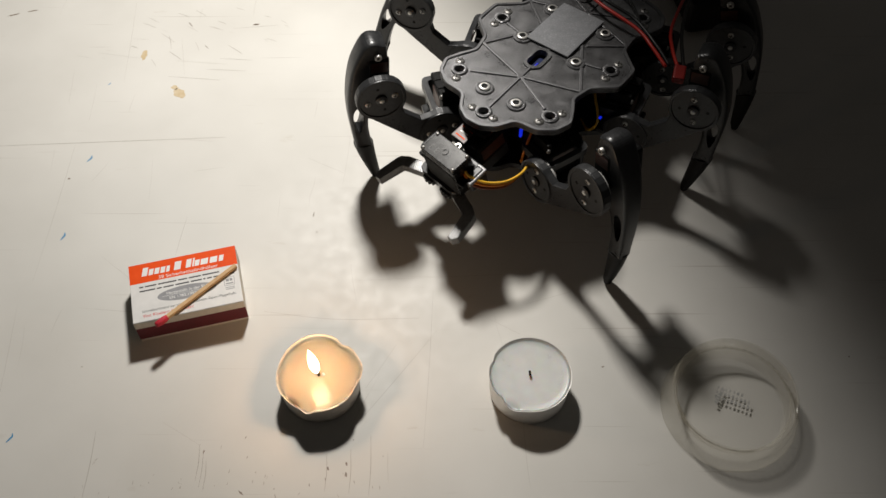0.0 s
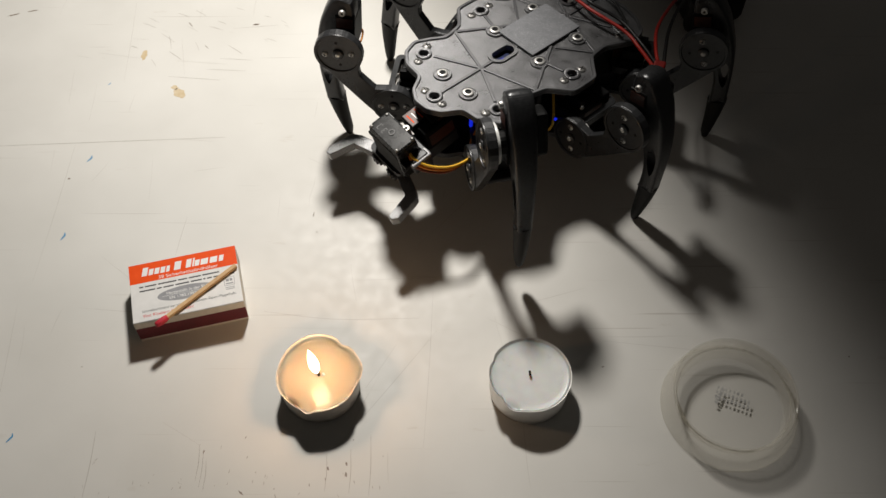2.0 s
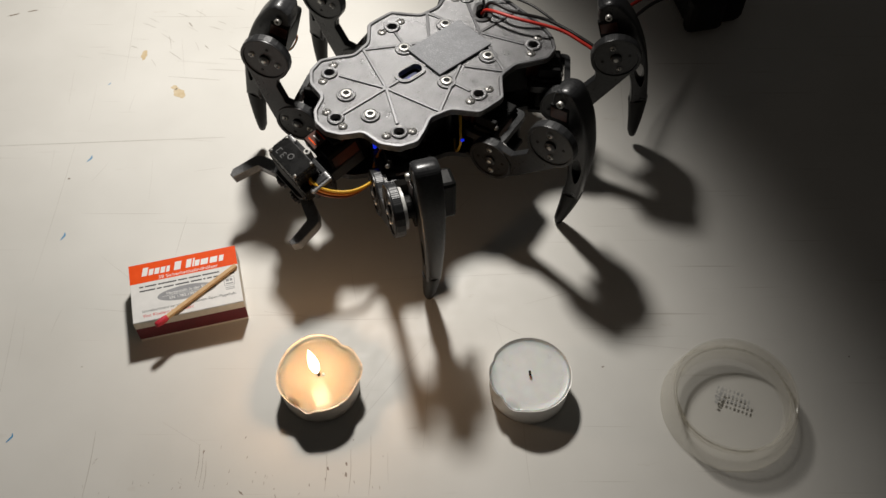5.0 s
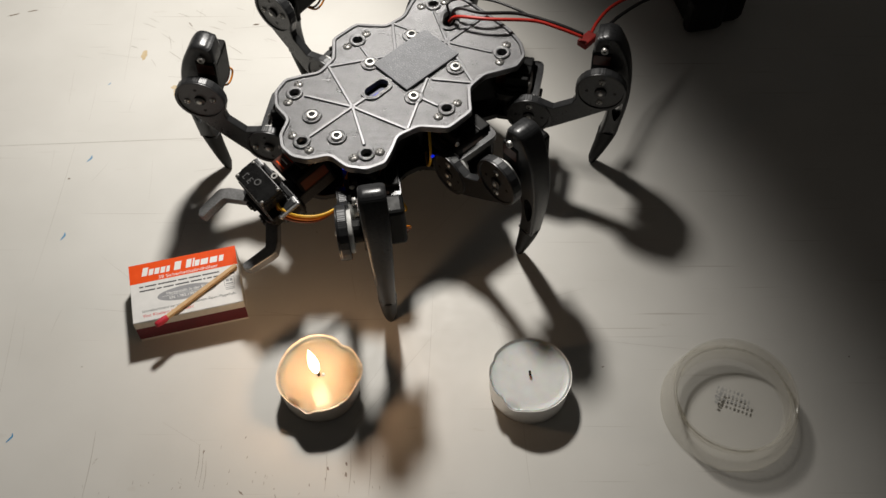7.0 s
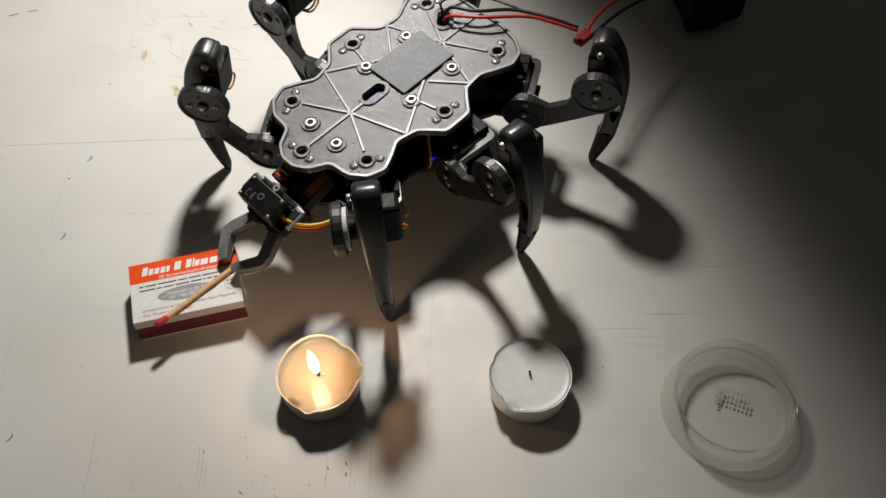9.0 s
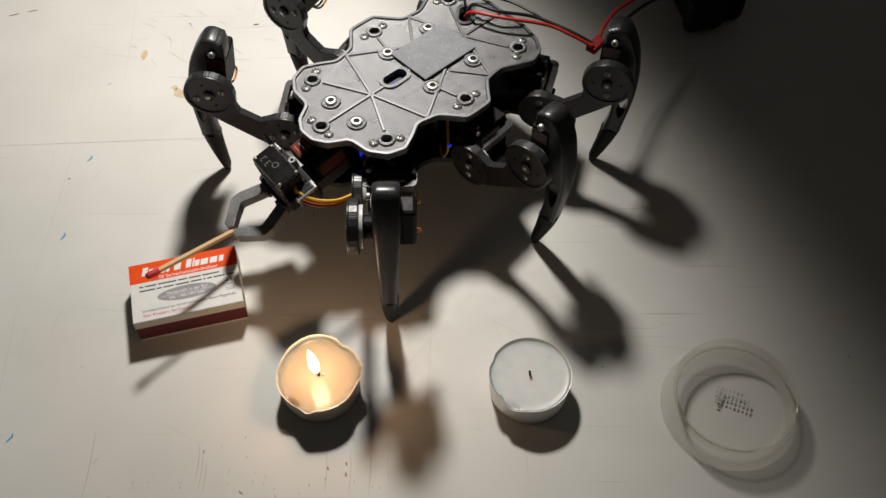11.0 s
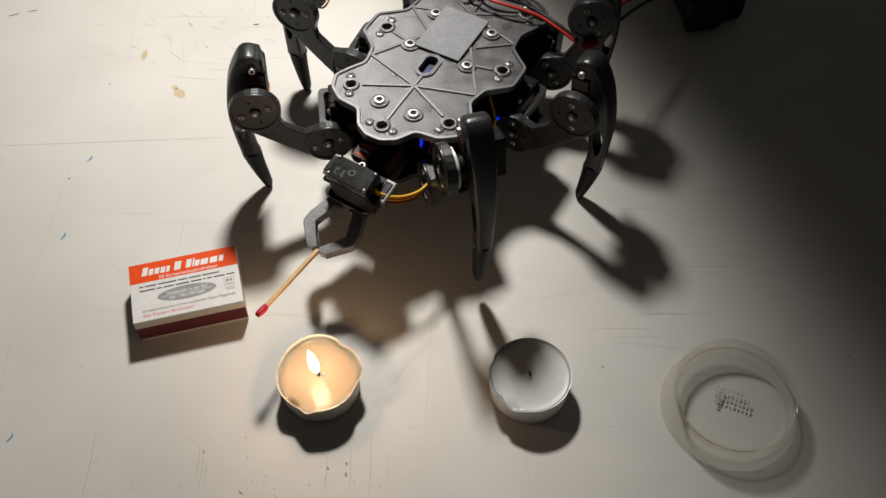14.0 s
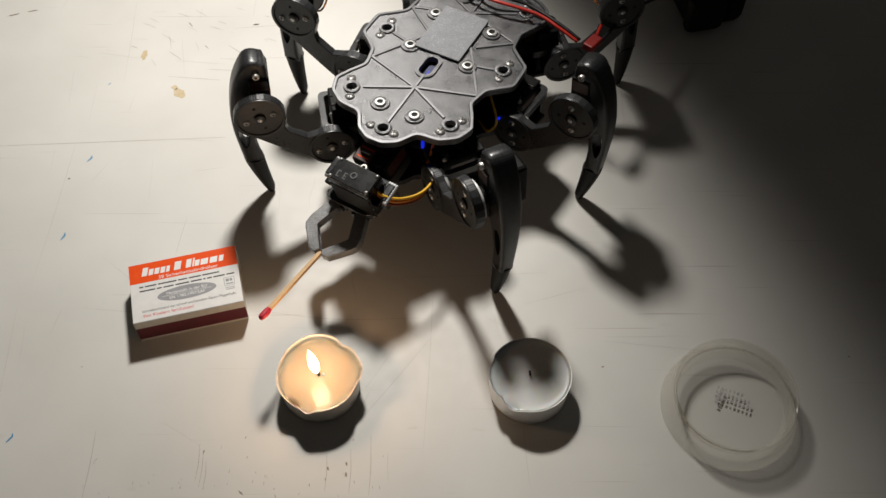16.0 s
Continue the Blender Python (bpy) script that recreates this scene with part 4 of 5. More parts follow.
def tibia(s):
    """Claw-shaped lower leg: outline in x and z, thickness along y, with a long window."""
    out = [tuple(p) for p in [(v.x, v.y) for v in curve_points([(x, z, 0) for x, z in TIB_OUT], 3)]]
    inn = [(v.x, v.y) for v in curve_points([(x, z, 0) for x, z in TIB_IN], 3)]
    loop = out + inn
    win = [(v.x, v.y) for v in curve_points([(x, z, 0) for x, z in WIN + WIN[:1]], 3)][:-1]
    area = sum(loop[i - 1][0] * loop[i][1] - loop[i][0] * loop[i - 1][1] for i in range(len(loop)))
    inward = 1 if area > 0 else -1
    bm = bmesh.new()
    rings = []
    for edge, inset in ((-1, 1.8), (-0.96, 0.9), (-0.84, 0.3), (-0.6, 0.0), (0.6, 0.0), (0.84, 0.3), (0.96, 0.9), (1, 1.8)):
        row = []
        n = len(loop)
        for i, (x, z) in enumerate(loop):
            a, b = Vector(loop[i - 1]), Vector(loop[(i + 1) % n])
            d = (b - a).normalized()
            nn = Vector((-d.y, d.x)) * inward
            row.append(bm.verts.new(((x + nn.x * inset) * MM, edge * half_width(z) * MM, (z + nn.y * inset) * MM)))
        rings.append(row)
    for q, w in zip(rings, rings[1:]):
        for i in range(len(q)):
            bm.faces.new((q[i], q[(i + 1) % len(q)], w[(i + 1) % len(q)], w[i]))
    # side faces with the window left open
    wr = [[bm.verts.new((x * MM, e * half_width(z) * MM, z * MM)) for x, z in win] for e in (-1, 1)]
    for row, hole in ((rings[0], wr[0]), (rings[-1], wr[1])):
        es = [bm.edges.get((row[i], row[(i + 1) % len(row)])) for i in range(len(row))]
        es += [bm.edges.new((hole[i], hole[(i + 1) % len(hole)])) for i in range(len(hole))]
        bmesh.ops.triangle_fill(bm, use_beauty=True, edges=es)
    for i in range(len(win)):
        j = (i + 1) % len(win)
        bm.faces.new((wr[0][i], wr[0][j], wr[1][j], wr[1][i]))
    t = smooth(part("tibia", bm, LEG, ROBOT, "curved claw-shaped lower leg of dark printed plastic"), 35)
    # rubber foot
    fb = bmesh.new()
    prof = [(-43.8, 0.8, 11.4, 4.2), (-46.5, 0.6, 10.8, 4.1), (-54, -0.4, 8.4, 3.7), (-61.5, -1.6, 5.6, 3.3), (-67.5, -2.6, 3.2, 2.7), (-71.6, -2.2, 1.4, 1.7), (-72.5, -1.2, 0.7, 0.7)]
    rows = []
    for z, xa, xb, w in prof:
        rows.append([fb.verts.new((((xa + xb) / 2 + (xb - xa) / 2 * math.cos(2 * math.pi * k / 14)) * MM, w * math.sin(2 * math.pi * k / 14) * MM * 1.08, z * MM)) for k in range(14)])
    for q, w in zip(rows, rows[1:]):
        for k in range(14):
            fb.faces.new((q[k], q[(k + 1) % 14], w[(k + 1) % 14], w[k]))
    fb.faces.new(rows[0])
    fb.faces.new(rows[-1])
    smooth(part("rubber_foot", fb, RUBBER, t, "black rubber foot cap"), 60)
    # the knee servo sits in the upper leg
    part("knee_servo", box((-0.8 * MM, -s * 3.6 * MM, 3.0 * MM), (11.4 * MM, 19 * MM, 22 * MM), 0.0018), BLACK, t, "glossy black micro servo")
    part("servo_lug", box((-1.6 * MM, s * 5.4 * MM, 2.5 * MM), (10.0 * MM, 2.4 * MM, 27 * MM), 0.0005), BLACK, t)
    part("knee_sticker", box((-1.6 * MM, s * 6.85 * MM, 11.5 * MM), (8.4 * MM, 0.12 * MM, 6 * MM)), LABEL, t, "dark red servo sticker")
    part("shaft_housing", prism(circle(5.4 * MM, 20), 0, 6.5 * MM, 0.0004), BLACK, t, "", pose(0, s * 6.4 * MM, 0, -90 * s, 0, 0))
    scr = smooth(part("pivot_nut", lathe(mm((0.8, 1.0), (0.8, 1.6), (1.5, 1.6), (1.75, 1.3), (1.75, 0)), 18), STEEL, t, "steel bolt", pose(-0.7 * MM, s * 7.2 * MM, 18.7 * MM, -90 * s, 0, 0)), 40)
    wire("knee_wire", mm((-3, -s * 12, -5), (-6, -s * 15, -10), (-5, -s * 9, -14), (0, -s * 4, -10)), 0.55 * MM, ORANGE_WIRE, t)
    wire("knee_wire", mm((-2, -s * 12, -5), (-4.5, -s * 14, -10), (-3.5, -s * 8.5, -13), (1, -s * 4, -9)), 0.55 * MM, BROWN_WIRE, t)
    return t


LEGS = {}
for side in ("left", "right"):
    s = -1 if side == "left" else 1
    first = None
    for place in ("front", "mid", "rear"):
        if first is None:
            first = (coxa(s), femur(s), tibia(s))
            LEGS[side, place] = first
        else:
            LEGS[side, place] = tuple(copy_thing(o, Matrix.Identity(4)) for o in first)


# ---- gripper ----
JAW_A, JAW_B, JAW_BEND, PIVOT = 19.8, 16.8, 62.4, 6.3


def gripper_base():
    """Gripper mount; x forward, jaws move in its x-y plane."""
    bm = bmesh.new()
    add_prism(bm, mm(*rounded([(-15, -13), (4.5, -13), (4.5, 13), (-15, 19)], 0.15)), 2.6 * MM, 5.6 * MM, 0.0004)
    add_box(bm, (-12.0 * MM, 4.5 * MM, 9 * MM), (2.6 * MM, 30 * MM, 14 * MM), 0.0006)
    for y in (-11.2, 20.2):
        add_box(bm, (-6.5 * MM, y * MM, 14.5 * MM), (10 * MM, 4.6 * MM, 9 * MM), 0.001)
    add_box(bm, (-24 * MM, 4 * MM, 0 * MM), (22 * MM, 14 * MM, 8 * MM), 0.0006)
    g = part("gripper_mount", bm, LEG, ROBOT, "dark printed mount of the gripper")
    part("gripper_servo", box((-3.6 * MM, 5.2 * MM, 15.4 * MM), (12.4 * MM, 23.6 * MM, 20.2 * MM), 0.0006), GLOSS, g, "glossy black micro servo")
    part("servo_lid", box((-3.6 * MM, 5.2 * MM, 26.3 * MM), (12.0 * MM, 23.2 * MM, 1.8 * MM), 0.0005), GLOSS, g, "glossy lid of the servo")
    part("servo_front", box((2.75 * MM, 5.2 * MM, 14.5 * MM), (0.3 * MM, 22.0 * MM, 16 * MM), 0.0001), MATT, g)
    part("servo_lug", box((-3.6 * MM, 5.2 * MM, 17.6 * MM), (11.8 * MM, 32 * MM, 2.4 * MM), 0.0005), BLACK, g)
    for x, y in ((1.2, -5.2), (1.2, 15.6), (-8.4, -5.2), (-8.4, 15.6)):
        screw("lid_screw", g, pose(x * MM, y * MM, 27.1 * MM), 1.0, 0.8)
    smooth(part("lid_ring", lathe(mm((1.2, 0), (1.2, 0.4), (1.7, 0.4), (1.9, 0)), 20), MARK, g, "", pose(-3.6 * MM, 5.3 * MM, 27.2 * MM)), 40)
    wr = bmesh.new()
    for x, y, sx, sy in ((-4.0, -3.5, 3.4, 0.45), (-2.5, -2.7, 0.45, 1.4), (-5.5, -2.7, 0.45, 1.4), (-4.0, 0.2, 3.4, 0.45), (-2.5, 1.0, 0.45, 1.4), (-5.5, 1.0, 0.45, 1.4), (-4.0, 0.9, 0.4, 1.1)):
        add_box(wr, ((x + 2.4) * MM, (y + 0.7) * MM, 27.22 * MM), (sx * MM, sy * MM, 0.06 * MM))
    part("moulded_mark", wr, MARK, g, "moulded approval mark")
    for y in (-10.2, 20.4):
        part("bright_tab", box((-6.5 * MM, y * MM, 17.6 * MM), (12 * MM, 6.0 * MM, 2.0 * MM), 0.0008), JAW, g, "silver printed tab")
    part("steel_post", lathe(mm((0.9, 3), (0.9, 3.6), (1.7, 3.6), (1.9, 3.2), (1.9, -4.5)), 16), STEEL, g, "", pose(-12.0 * MM, 3.6 * MM, 17.4 * MM))
    part("arm_servo", box((-27 * MM, 4 * MM, 5 * MM), (19 * MM, 12 * MM, 20 * MM), 0.0007), BLACK, g, "black servo of the gripper arm")
    part("arm_sticker", box((-27 * MM, 10.1 * MM, 7 * MM), (15 * MM, 0.12 * MM, 10 * MM)), LABEL, g, "dark red servo sticker")
    part("arm_block", box((-20.5 * MM, -2 * MM, 14 * MM), (10 * MM, 10 * MM, 6 * MM), 0.0005), BLACK, g, "black servo end with a printed sticker")
    part("end_sticker", box((-20.5 * MM, -2 * MM, 17.05 * MM), (8.6 * MM, 8.8 * MM, 0.1 * MM)), LABEL, g, "dark red servo sticker")
    for k, (w, ln) in enumerate(((ORANGE_INK, 7.4), (WHITE_INK, 5.0), (ORANGE_INK, 6.4))):
        part("sticker_bar", box(((-23.2 + 2.6 * k) * MM, -2 * MM, 17.13 * MM), (0.7 * MM, ln * MM, 0.06 * MM)), w, g)
    for k, (w, dz) in enumerate(((YELLOW_WIRE, 2.4), (ORANGE_WIRE, 1.2), (BROWN_WIRE, 0.0))):
        wire("gripper_wire", mm((-5 + 0.8 * k, 15, 18 + dz), (-4 + 1.1 * k, 20, 17 + dz), (-8 + 1.1 * k, 26, 12.5 + dz), (-16 + 0.9 * k, 31, 8.5 + dz), (-26, 31 - 0.6 * k, 4 + dz), (-35, 27 - 0.6 * k, 0 + dz)), 0.7 * MM, w, g)
    # toothed wheels under the servo
    for y in (-PIVOT, PIVOT):
        teeth = [(r * math.cos(math.pi * i / 18), y + r * math.sin(math.pi * i / 18)) for i in range(36) for r in ((6.7 if i % 2 else 5.6),)]
        part("gear", prism(mm(*teeth), -0.8 * MM, 2.4 * MM), LEG, g, "small toothed wheel")
    return g


def jaw(s):
    """A bent finger from its pivot at the origin; s = 1 for the left finger."""
    b = radians(JAW_BEND)
    e = Vector((JAW_A, 0))
    t = e + Vector((math.cos(-b), math.sin(-b))) * JAW_B
    d1, d2 = Vector((1, 0)), Vector((math.cos(-b), math.sin(-b)))
    n1, n2 = Vector((0, 1)), Vector((-d2.y, d2.x))
    pts = [(-3, -3.2), (-3, 3.2)] + [tuple(e - d1 * 3 + n1 * 3.0), tuple(e + d1 * 1.9 + n1 * 1.6), tuple(e + d2 * 2.0 + n2 * 2.9), tuple(t - d2 * 2.5 + n2 * 2.6), tuple(t + n2 * 0.2), tuple(t - d2 * 0.8 - n2 * 2.6), tuple(e + d2 * 2.2 - n2 * 2.6), tuple(e - d1 * 2.6 - n1 * 2.8)]
    pts = [(x, y * s) for x, y in pts]
    j = part("gripper_jaw", prism(mm(*pts), -2.9 * MM, 2.5 * MM, 0.0005), JAW, ROBOT, "grey bent gripper finger with printed texture")
    smooth(part("pivot_screw", lathe(mm((0, 0.6), (1.8, 0.4), (2.0, 0), (2.0, -0.5)), 18), STEEL, j, "", pose(0, 0, 2.6 * MM)), 50)
    return j


GRIP, JAW_L, JAW_R = gripper_base(), jaw(1), jaw(-1)


# ---- power leads ----
LEAD = new("power_lead")
LEAD.parent = ROBOT
LEAD.empty_display_size = 0.01
wire("red_wire", mm((0, 0, -2), (5, -3, 5), (22, -4, 7), (44, 1, 5), (58, 0, 3), (70, -1, 0)), 0.95 * MM, RED_WIRE, LEAD, "red silicone wire")
wire("black_wire", mm((0, 1, -2), (4, 2, 6), (18, 0, 7), (36, 6, 4), (56, 4, 2), (70, 2, -1)), 0.95 * MM, BLACK_WIRE, LEAD, "black silicone wire")
wire("wire_loop", mm((1, 2, -2), (-2, 6, 5), (6, 14, 3), (20, 15, 2.5), (34, 10, 3), (40, 6, 4)), 0.7 * MM, BLACK_WIRE, LEAD, "thin black wire loop")
CORD = thing("power_cord", pose(0, 0, 0), "red and black power cord with a red plug to the battery", "cable")
wire("red_wire", mm((-104, 1, 38), (-92, 5, 37), (-74, 8, 34), (-50, 6, 29), (-22, 3, 17), (0, 2, 0)), 0.95 * MM, RED_WIRE, CORD, "red silicone wire")
wire("black_wire", mm((-104, -2, 37), (-90, 0, 35), (-72, 2, 31), (-48, 2, 25), (-20, 0, 13), (0, -2, -2)), 0.95 * MM, BLACK_WIRE, CORD, "black silicone wire")
part("plug", box((-108 * MM, 0, 38 * MM), (10 * MM, 6.0 * MM, 4.2 * MM), 0.0008), RED_PLUG, CORD, "red plug")


# ---- the match ----
def match():
    t = thing("match", pose(0, 0, 0), "wooden match with a red head", "match")
    bm = bmesh.new()
    add_box(bm, (23.5 * MM, 0, 0), (47 * MM, 2.0 * MM, 2.0 * MM), 0.00018)
    part("stick", bm, ASPEN, t, "pale square aspen stick")
    rnd = random.Random(2)
    hd = lathe(mm((0, -4.6), (1.3, -4.2), (1.75, -2.4), (1.7, -0.2), (1.55, 1.6), (1.2, 2.4), (0, 2.6)), 20, pose(46 * MM, 0, 0, 0, 90, 0), lambda a, r, z: (r * (1 + 0.08 * math.sin(3 * a + 900 * z)), z))
    smooth(part("head", hd, MATCH_RED, t, "rounded crimson match head"), 70)
    return t


MATCH = match()


# ---- how all of it moves ----
APPROACH = [
    (0, 0.0392, 0.3498, 0.0672, -127.5, -3.1, 1.7), (0.5, 0.0388, 0.3522, 0.0672, -130.8, -4.0, 1.5), (1, 0.0330, 0.3560, 0.0664, -136.0, -3.4, 1.9),
    (1.5, 0.0264, 0.3573, 0.0664, -139.0, -3.4, 2.6), (2, 0.0195, 0.3575, 0.0654, -138.2, -3.2, 2.6), (2.5, 0.0102, 0.3618, 0.0642, -137.7, -3.9, 1.5),
    (3, 0.0012, 0.3576, 0.0642, -137.9, -3.6, 1.3), (3.5, -0.0097, 0.3544, 0.0650, -139.3, -2.8, 2.5), (4, -0.0177, 0.3491, 0.0660, -139.6, -1.8, 2.2),
    (6.3, -0.0420, 0.3317, 0.0696, -137.3, -2.5, 2.2), (6.5, -0.0428, 0.3302, 0.0689, -137.0, -0.8, 1.6), (7, -0.0443, 0.3278, 0.0689, -136.9, 1.3, 1.7),
    (7.5, -0.0462, 0.3253, 0.0661, -135.8, 4.7, 1.4)]
RETURN = [
    (8, -0.0445, 0.3272, 0.0663, -135.0, 3.2, 1.3), (8.5, -0.0452, 0.3254, 0.0672, -135.0, 3.8, 1.7), (9, -0.0453, 0.3257, 0.0668, -135.0, 3.6, 1.3),
    (9.2, -0.0456, 0.3254, 0.0665, -134.8, 4.0, 1.5), (11.3, -0.0333, 0.3344, 0.0730, -136.4, -3.8, 1.2), (11.5, -0.0317, 0.3343, 0.0713, -135.0, -2.9, 0.6),
    (12, -0.0303, 0.3340, 0.0703, -130.9, -3.8, 0.7), (12.5, -0.0260, 0.3356, 0.0702, -127.2, -3.2, 0.3), (13, -0.0174, 0.3421, 0.0692, -123.6, -3.2, 0.2),
    (13.5, -0.0146, 0.3420, 0.0707, -120.7, -3.9, 0.4), (14, -0.0143, 0.3415, 0.0694, -118.0, -3.5, -0.0), (14.5, -0.0146, 0.3405, 0.0701, -117.9, -3.3, 0.2),
    (15, -0.0135, 0.3403, 0.0706, -116.7, -3.5, 0.3), (15.5, -0.0160, 0.3380, 0.0676, -117.7, -0.1, 0.1), (16, -0.0140, 0.3408, 0.0691, -117.6, -2.5, 0.3)]
BODY = APPROACH + RETURN
FEET = {
    ("right", "front"): [(0, -37.6, 339, 0), (0.5, -41.7, 356.6, 0), (1, -46, 354.5, 0), (1.5, -51.5, 369.7, 0), (2, -53.6, 370.7, 0), (2.5, -61.7, 373.8, 8.1), (3, -73, 372.1, 0), (3.5, -74.3, 372.3, 0), (4, -96.8, 367.8, 0), (4.8, -96, 366.4, 0), (5.3, -110.5, 356.4, 0), (5.8, -110, 355.5, 0), (6.25, -119.6, 345.7, 0), (12.1, -120.4, 344.7, 0), (12.45, -108.3, 337.1, 0), (13.2, -107.1, 337.5, 0), (13.5, -98.2, 334.6, 14.9), (13.9, -96.1, 332.5, 0), (15, -93.8, 327.3, 0), (16, -94.2, 329.1, 0)],
    ("left", "front"): [(0, 84.7, 268.5, 0), (0.5, 87.8, 267.4, 0), (0.95, 50.1, 269.5, 0), (1.65, 48.4, 265, 0), (2, 38.4, 270, 14), (2.3, 27.7, 271.2, 0), (3, 27.3, 270.9, 0), (3.45, 3.5, 265.6, 0), (4.3, 3, 266.6, 0), (4.75, -7, 259.7, 0), (5.4, -6.9, 259.8, 0), (5.9, -25.9, 246.8, 0), (11.2, -26, 246.4, 0), (11.5, -22.1, 243.6, 12.7), (11.8, -10, 248.5, 0), (12.6, -10.9, 248.2, 0), (13, 10.2, 257, 10.5), (13.3, 14.1, 259.8, 0), (13.8, 13.8, 259.3, 0), (14, 17.7, 263.1, 12), (14.3, 25.6, 261.9, 0), (16, 26.9, 263.3, 0)],
    ("left", "mid"): [(0, 132.3, 329.1, 0), (0.5, 123.8, 319, 0), (0.8, 122, 315.3, 0), (1.3, 121.7, 314.9, 0), (1.5, 117.5, 314.9, 13.8), (1.85, 103.1, 309.9, 0), (2.6, 102.7, 310.3, 0), (2.95, 81.4, 310.4, 0), (3.8, 78.5, 311.5, 0), (4, 69.3, 309, 14), (4.4, 61, 305.9, 0), (5, 62, 307.1, 0), (5.4, 52.7, 300, 0), (6.1, 52, 299.4, 0), (6.3, 46.3, 294.8, 22.4), (6.5, 43.7, 293.3, 13.7), (6.65, 40.4, 287.5, 0), (10.5, 41.4, 288.4, 0), (11, 48.7, 294.6, 0), (12.25, 48.9, 293.2, 0), (12.5, 56.9, 304, 20), (12.85, 64.8, 309.7, 0), (13.4, 64.2, 309.2, 0), (13.5, 63, 309.1, 7.3), (13.85, 74.5, 323.7, 0), (16, 74.3, 323.4, 0)],
    ("left", "rear"): [(0, 167.7, 373.2, 0), (0.6, 167.7, 373.2, 0), (1, 149.7, 369.2, 0), (2.3, 149.7, 367.8, 0), (2.5, 137.7, 379.5, 4.3), (2.8, 131.5, 371.6, 0), (3.3, 131.2, 370, 0), (3.5, 128.1, 373.4, 4.6), (3.8, 108.4, 362.1, 0), (4.9, 109.1, 364.3, 0), (5.3, 95.1, 356.5, 0), (5.8, 95, 356.7, 0), (6.2, 84, 349.9, 0), (7, 83.7, 349.4, 0), (11.75, 83.8, 350.8, 0), (12, 92, 356.7, 15.6), (12.35, 91.2, 371.4, 0), (13.3, 89.4, 368.7, 0), (13.5, 94.1, 387.3, 5.8), (13.9, 81.5, 386.4, 4.9), (14.5, 77.2, 395.9, 9.9), (14.9, 103.2, 409.9, 0), (16, 104.2, 409.9, 0)],
    ("right", "mid"): [(0, -40.7, 416.4, 0), (0.9, -43.1, 422.4, 0), (1.3, -32.9, 428.5, 0), (2, -32.6, 428.8, 0), (2.4, -44.4, 430.9, 0), (3.4, -43.9, 431.2, 0), (3.8, -61.8, 423.4, 0), (4.7, -61.3, 423.7, 0), (5.1, -73.2, 411.8, 0), (5.7, -72.9, 412, 0), (6.1, -75.7, 404.1, 0), (11.3, -78.8, 402.6, 0), (12.9, -77.8, 410, 0), (13.3, -79.6, 407.8, 0), (14.5, -81.1, 401, 0), (16, -82.4, 402, 0)],
    ("right", "rear"): [(0, 66, 458, 0), (1.4, 68, 458, 0), (1.8, 62, 456, 0), (2.6, 62, 456, 0), (3, 42, 450, 0), (4.2, 42, 450, 0), (4.6, 26, 440, 0), (5.4, 26, 440, 0), (5.8, 8, 427, 0), (11.6, 8, 427, 0), (12, 0, 440, 0), (13, 0, 440, 0), (13.4, -6, 452, 0), (16, -6, 452, 0)],
}
ARM = [
    (0, -10.6, 1.8, 73.5, 0), (0.5, -7.8, 2.6, 73.5, 0), (1, -4.6, 1.2, 74, 0), (1.5, -5.3, 1.6, 74, -1.4), (2, -4.3, 0.2, 74, -2), (2.5, -3, 2, 74, -0.6), (3, -4.1, 1.2, 73.5, -1.4), (3.5, -2.8, 0, 74, -1.5), (4, -2.8, -1.3, 73.5, -2.2),
    (6.3, -3.4, 2, 73, -3.6), (6.5, -3.6, 1.7, 70.5, -3.6), (7, -4, -1.4, 55.6, -2.7), (7.5, -0.8, -2.6, 42, -1.8), (8, -0.9, -0.4, 41, -2.4), (8.5, -0.3, 0, 33.4, -2.6), (9, -0.4, -0.2, 23.6, -1), (9.2, -0.5, -0.2, 20.3, -0.8),
    (11.3, -6, 0.4, 20.3, -1.5), (11.5, -6, 1.3, 20.3, -1.4), (12, -3.8, 1.9, 20.3, -0.6), (12.5, -4.3, 2.3, 20.3, -0.3), (13, -4.5, 1.8, 20.3, -0.5), (13.5, -4.3, 1, 20.3, 0.2), (14, -5.4, 1.6, 20.3, 0.2), (14.5, -5.5, 2.6, 20.3, 0.2),
    (15, -3.6, 0.8, 20.3, 0.2), (15.5, -5, 0.6, 20.3, 0.3), (16, -5.4, 0.5, 20.3, 0.4)]
PLUG = [(0, 119, 350), (2, 110, 357), (3.5, 90, 363), (4.2, 84, 365), (6.5, 72, 371), (8, 70, 375), (9.2, 70, 375), (11.5, 79, 369), (13, 75, 374), (14.5, 76, 372), (16, 76, 372)]


def between(rows, t):
    """Values at t seconds, eased from row to row."""
    if t <= rows[0][0]:
        return Vector(rows[0][1:])
    for a, b in zip(rows, rows[1:]):
        if t <= b[0]:
            k = (t - a[0]) / (b[0] - a[0])
            return Vector(a[1:]).lerp(Vector(b[1:]), k)
    return Vector(rows[-1][1:])


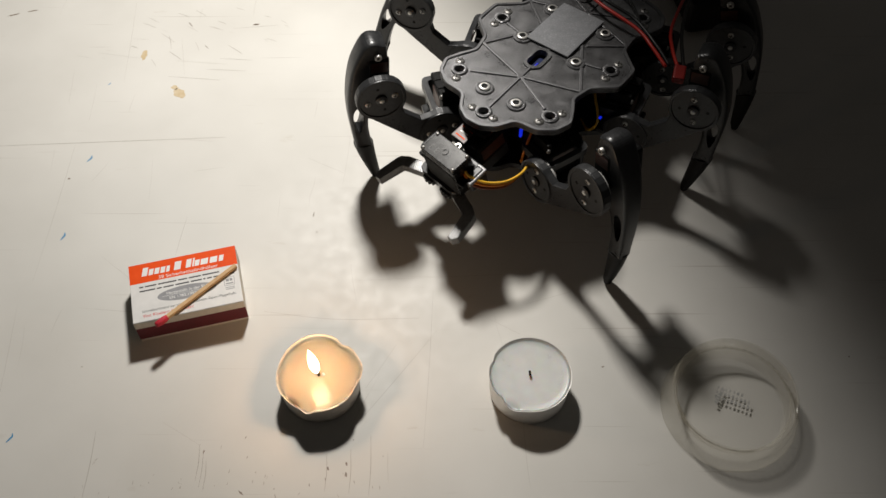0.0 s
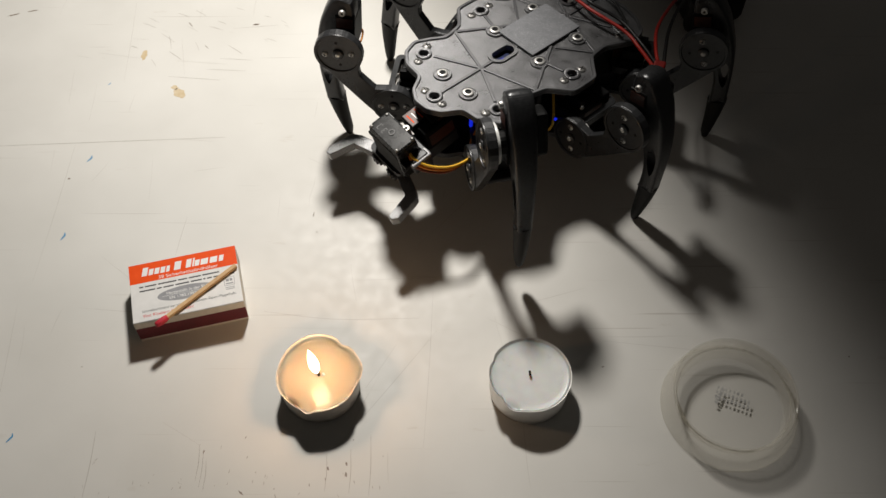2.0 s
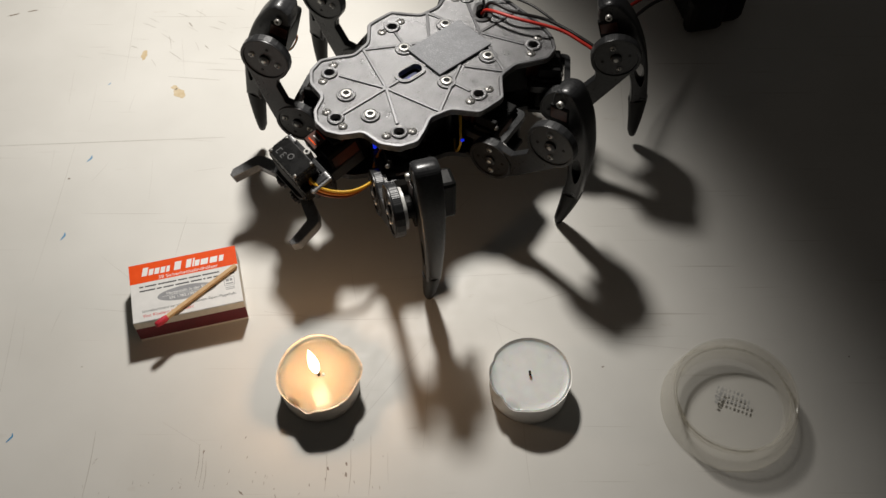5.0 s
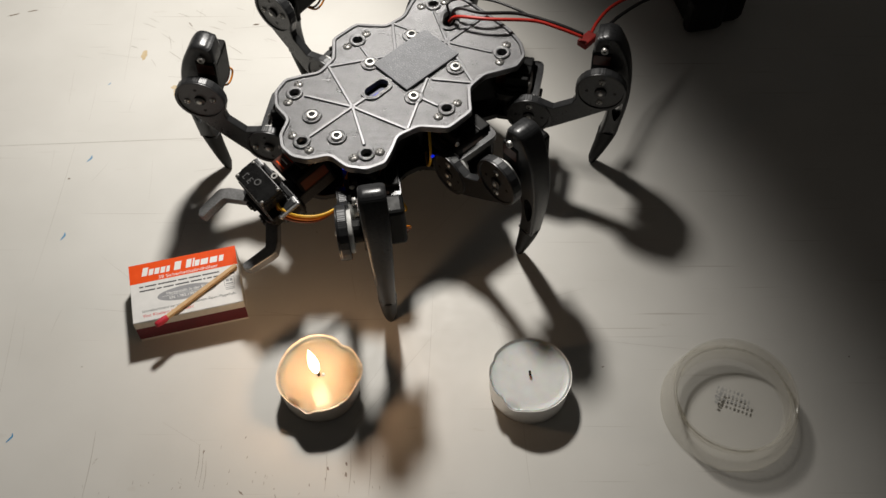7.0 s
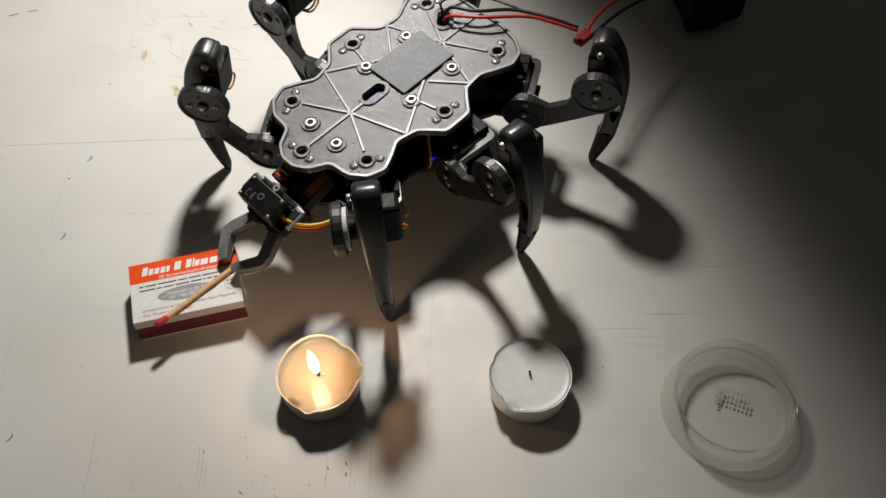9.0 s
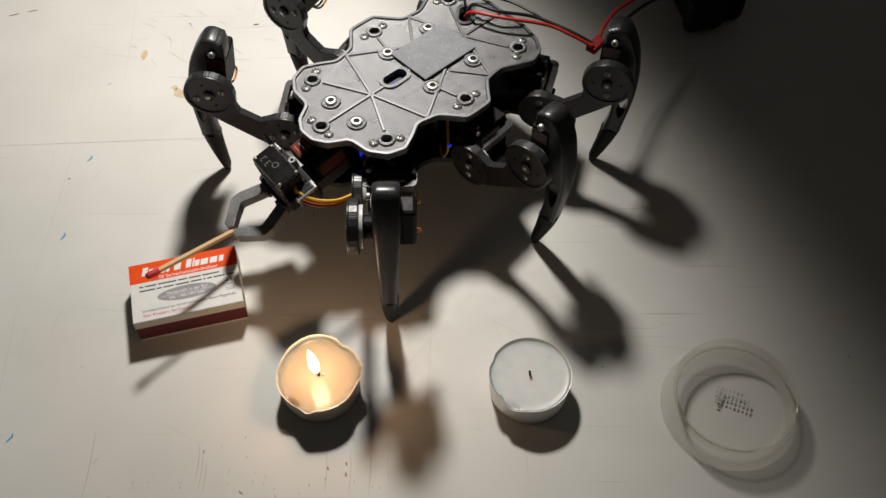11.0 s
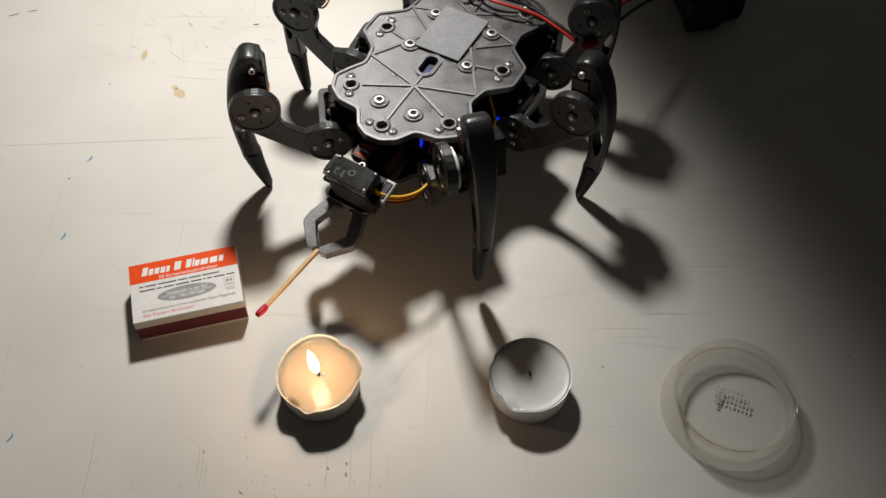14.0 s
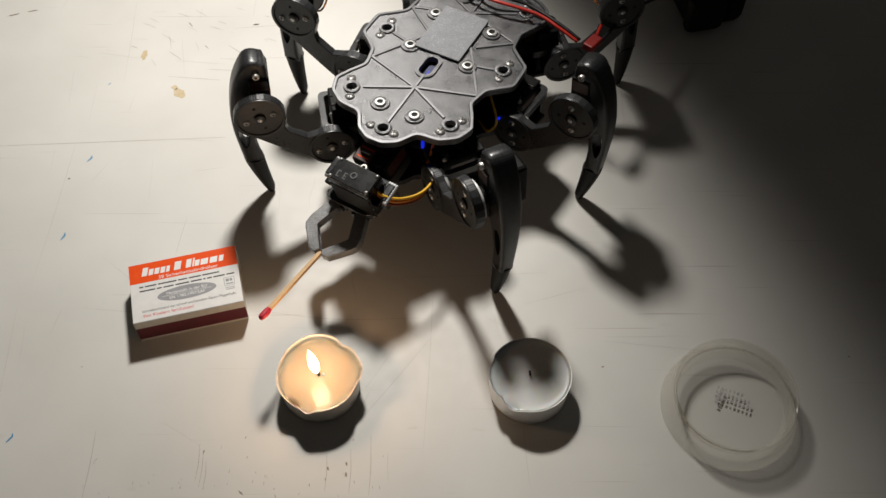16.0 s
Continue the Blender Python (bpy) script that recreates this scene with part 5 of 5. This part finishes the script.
def foot_at(rows, t):
    """A foot stands, or steps over in an arc from one stand to the next."""
    for a, b in zip(rows, rows[1:]):
        if a[0] <= t <= b[0]:
            k = (t - a[0]) / (b[0] - a[0])
            p, q = Vector(a[1:]), Vector(b[1:])
            v = p.lerp(q, k)
            if a[3] == 0 and b[3] == 0 and (q - p).length > 4 and b[0] - a[0] < 0.7:
                k = k * k * (3 - 2 * k)
                v = p.lerp(q, k)
                v.z += 14 * math.sin(math.pi * k)
            return v
    return Vector(rows[-1][1:])


def body_at(t):
    x, y, z, w, p, r = between(BODY, t)
    return pose(x, y, z, r, p, w)


def leg_poses(side, place, foot):
    """Poses of hip bracket, link and lower leg that put the foot there; all in the robot's space, millimetres in."""
    mx, my = MOUNT[place]
    my = my if side == "left" else -my
    yaw = math.atan2(foot.y - my, foot.x - mx)
    r, h = math.hypot(foot.x - mx, foot.y - my) - COXA, foot.z + DROP
    d = min(math.hypot(r, h), (FEMUR + TIBIA) * 0.995)
    up = math.atan2(h, r) + math.acos(max(-1, min(1, (FEMUR ** 2 + d * d - TIBIA ** 2) / (2 * FEMUR * d))))
    kx, kz = FEMUR * math.cos(up), FEMUR * math.sin(up)
    down = math.atan2(h - kz, r - kx)
    hip = Matrix.Translation((mx * MM, my * MM, -DROP * MM)) @ Matrix.Rotation(yaw, 4, "Z")
    joint = hip @ Matrix.Translation((COXA * MM, 0, 0))
    return hip, joint @ Matrix.Rotation(-up, 4, "Y"), joint @ Matrix.Translation((kx * MM, 0, kz * MM)) @ Matrix.Rotation(math.atan2(-math.cos(down), -math.sin(down)), 4, "Y")


ARM_JOINT, GRIP_AT, GRIP_TILT = Vector((35.5, 6.5, -17.2)), Vector((57.95, -1.96, -32.76)), 14.1
MATCH_ON_BOX = Matrix.Translation((-0.1032, 0.2680, 0.0178)) @ (Vector((-0.1373, 0.2338, 0)) - Vector((-0.1032, 0.2680, 0))).to_track_quat("X", "Z").to_matrix().to_4x4()


def motions():
    times = [i / 10 for i in range(161)]
    rows = {}
    for t in times:
        b = body_at(t)
        inv = b.inverted()
        rows.setdefault(ROBOT, []).append((t, b))
        for key, parts in LEGS.items():
            foot = (inv @ (foot_at(FEET[key], t) * MM)) / MM
            for ob, m in zip(parts, leg_poses(*key, foot)):
                rows.setdefault(ob, []).append((t, m))
        yaw, pitch, spread, roll = between(ARM, t)
        turn = pose(0, 0, 0, roll + 1.8, pitch, yaw)
        g = Matrix.Translation((ARM_JOINT + turn @ (GRIP_AT - ARM_JOINT)) * MM) @ turn @ pose(0, 0, 0, 0, GRIP_TILT, 0)
        rows.setdefault(GRIP, []).append((t, g))
        rows.setdefault(JAW_L, []).append((t, g @ pose(0, PIVOT * MM, 0, 0, 0, spread)))
        rows.setdefault(JAW_R, []).append((t, g @ pose(0, -PIVOT * MM, 0, 0, 0, -spread)))
        # the match lies on the box until the jaws close on it, then it goes with them
        a = radians(20.3)
        tip = Vector((JAW_A * math.cos(a) + JAW_B * math.cos(a - radians(JAW_BEND)), 0, 0)) - Vector((1.5, 0, 0))
        head = Vector((73.2, 3.0, 17.1))
        d = (head - tip).normalized()
        held = b @ g @ Matrix.Translation(tip * MM) @ d.to_track_quat("X", "Z").to_matrix().to_4x4()
        if t <= 9.2:
            m = MATCH_ON_BOX
        elif t >= 9.8:
            m = held
        else:
            k = (t - 9.2) / 0.6
            k = k * k * (3 - 2 * k)
            m = MATCH_ON_BOX.lerp(held, k)
        rows.setdefault(MATCH, []).append((t, m))
        # power leads: one swings from the cable hole, one from the battery, and both point at the plug
        px, py = between(PLUG, t)
        plug = Vector((px * MM, py * MM, 0.066))
        q = inv @ plug - Vector((-0.0758, -0.0111, 0))
        rows.setdefault(LEAD, []).append((t, pose(-0.0758, -0.0111, 0, 0, 0, math.degrees(math.atan2(q.y, q.x)))))
        far = Vector((0.1480, 0.4560, 0.028))
        q = far - plug
        rows.setdefault(CORD, []).append((t, pose(*far, 0, 0, math.degrees(math.atan2(q.y, q.x)))))
    for ob, r in rows.items():
        walk(ob, r)


motions()
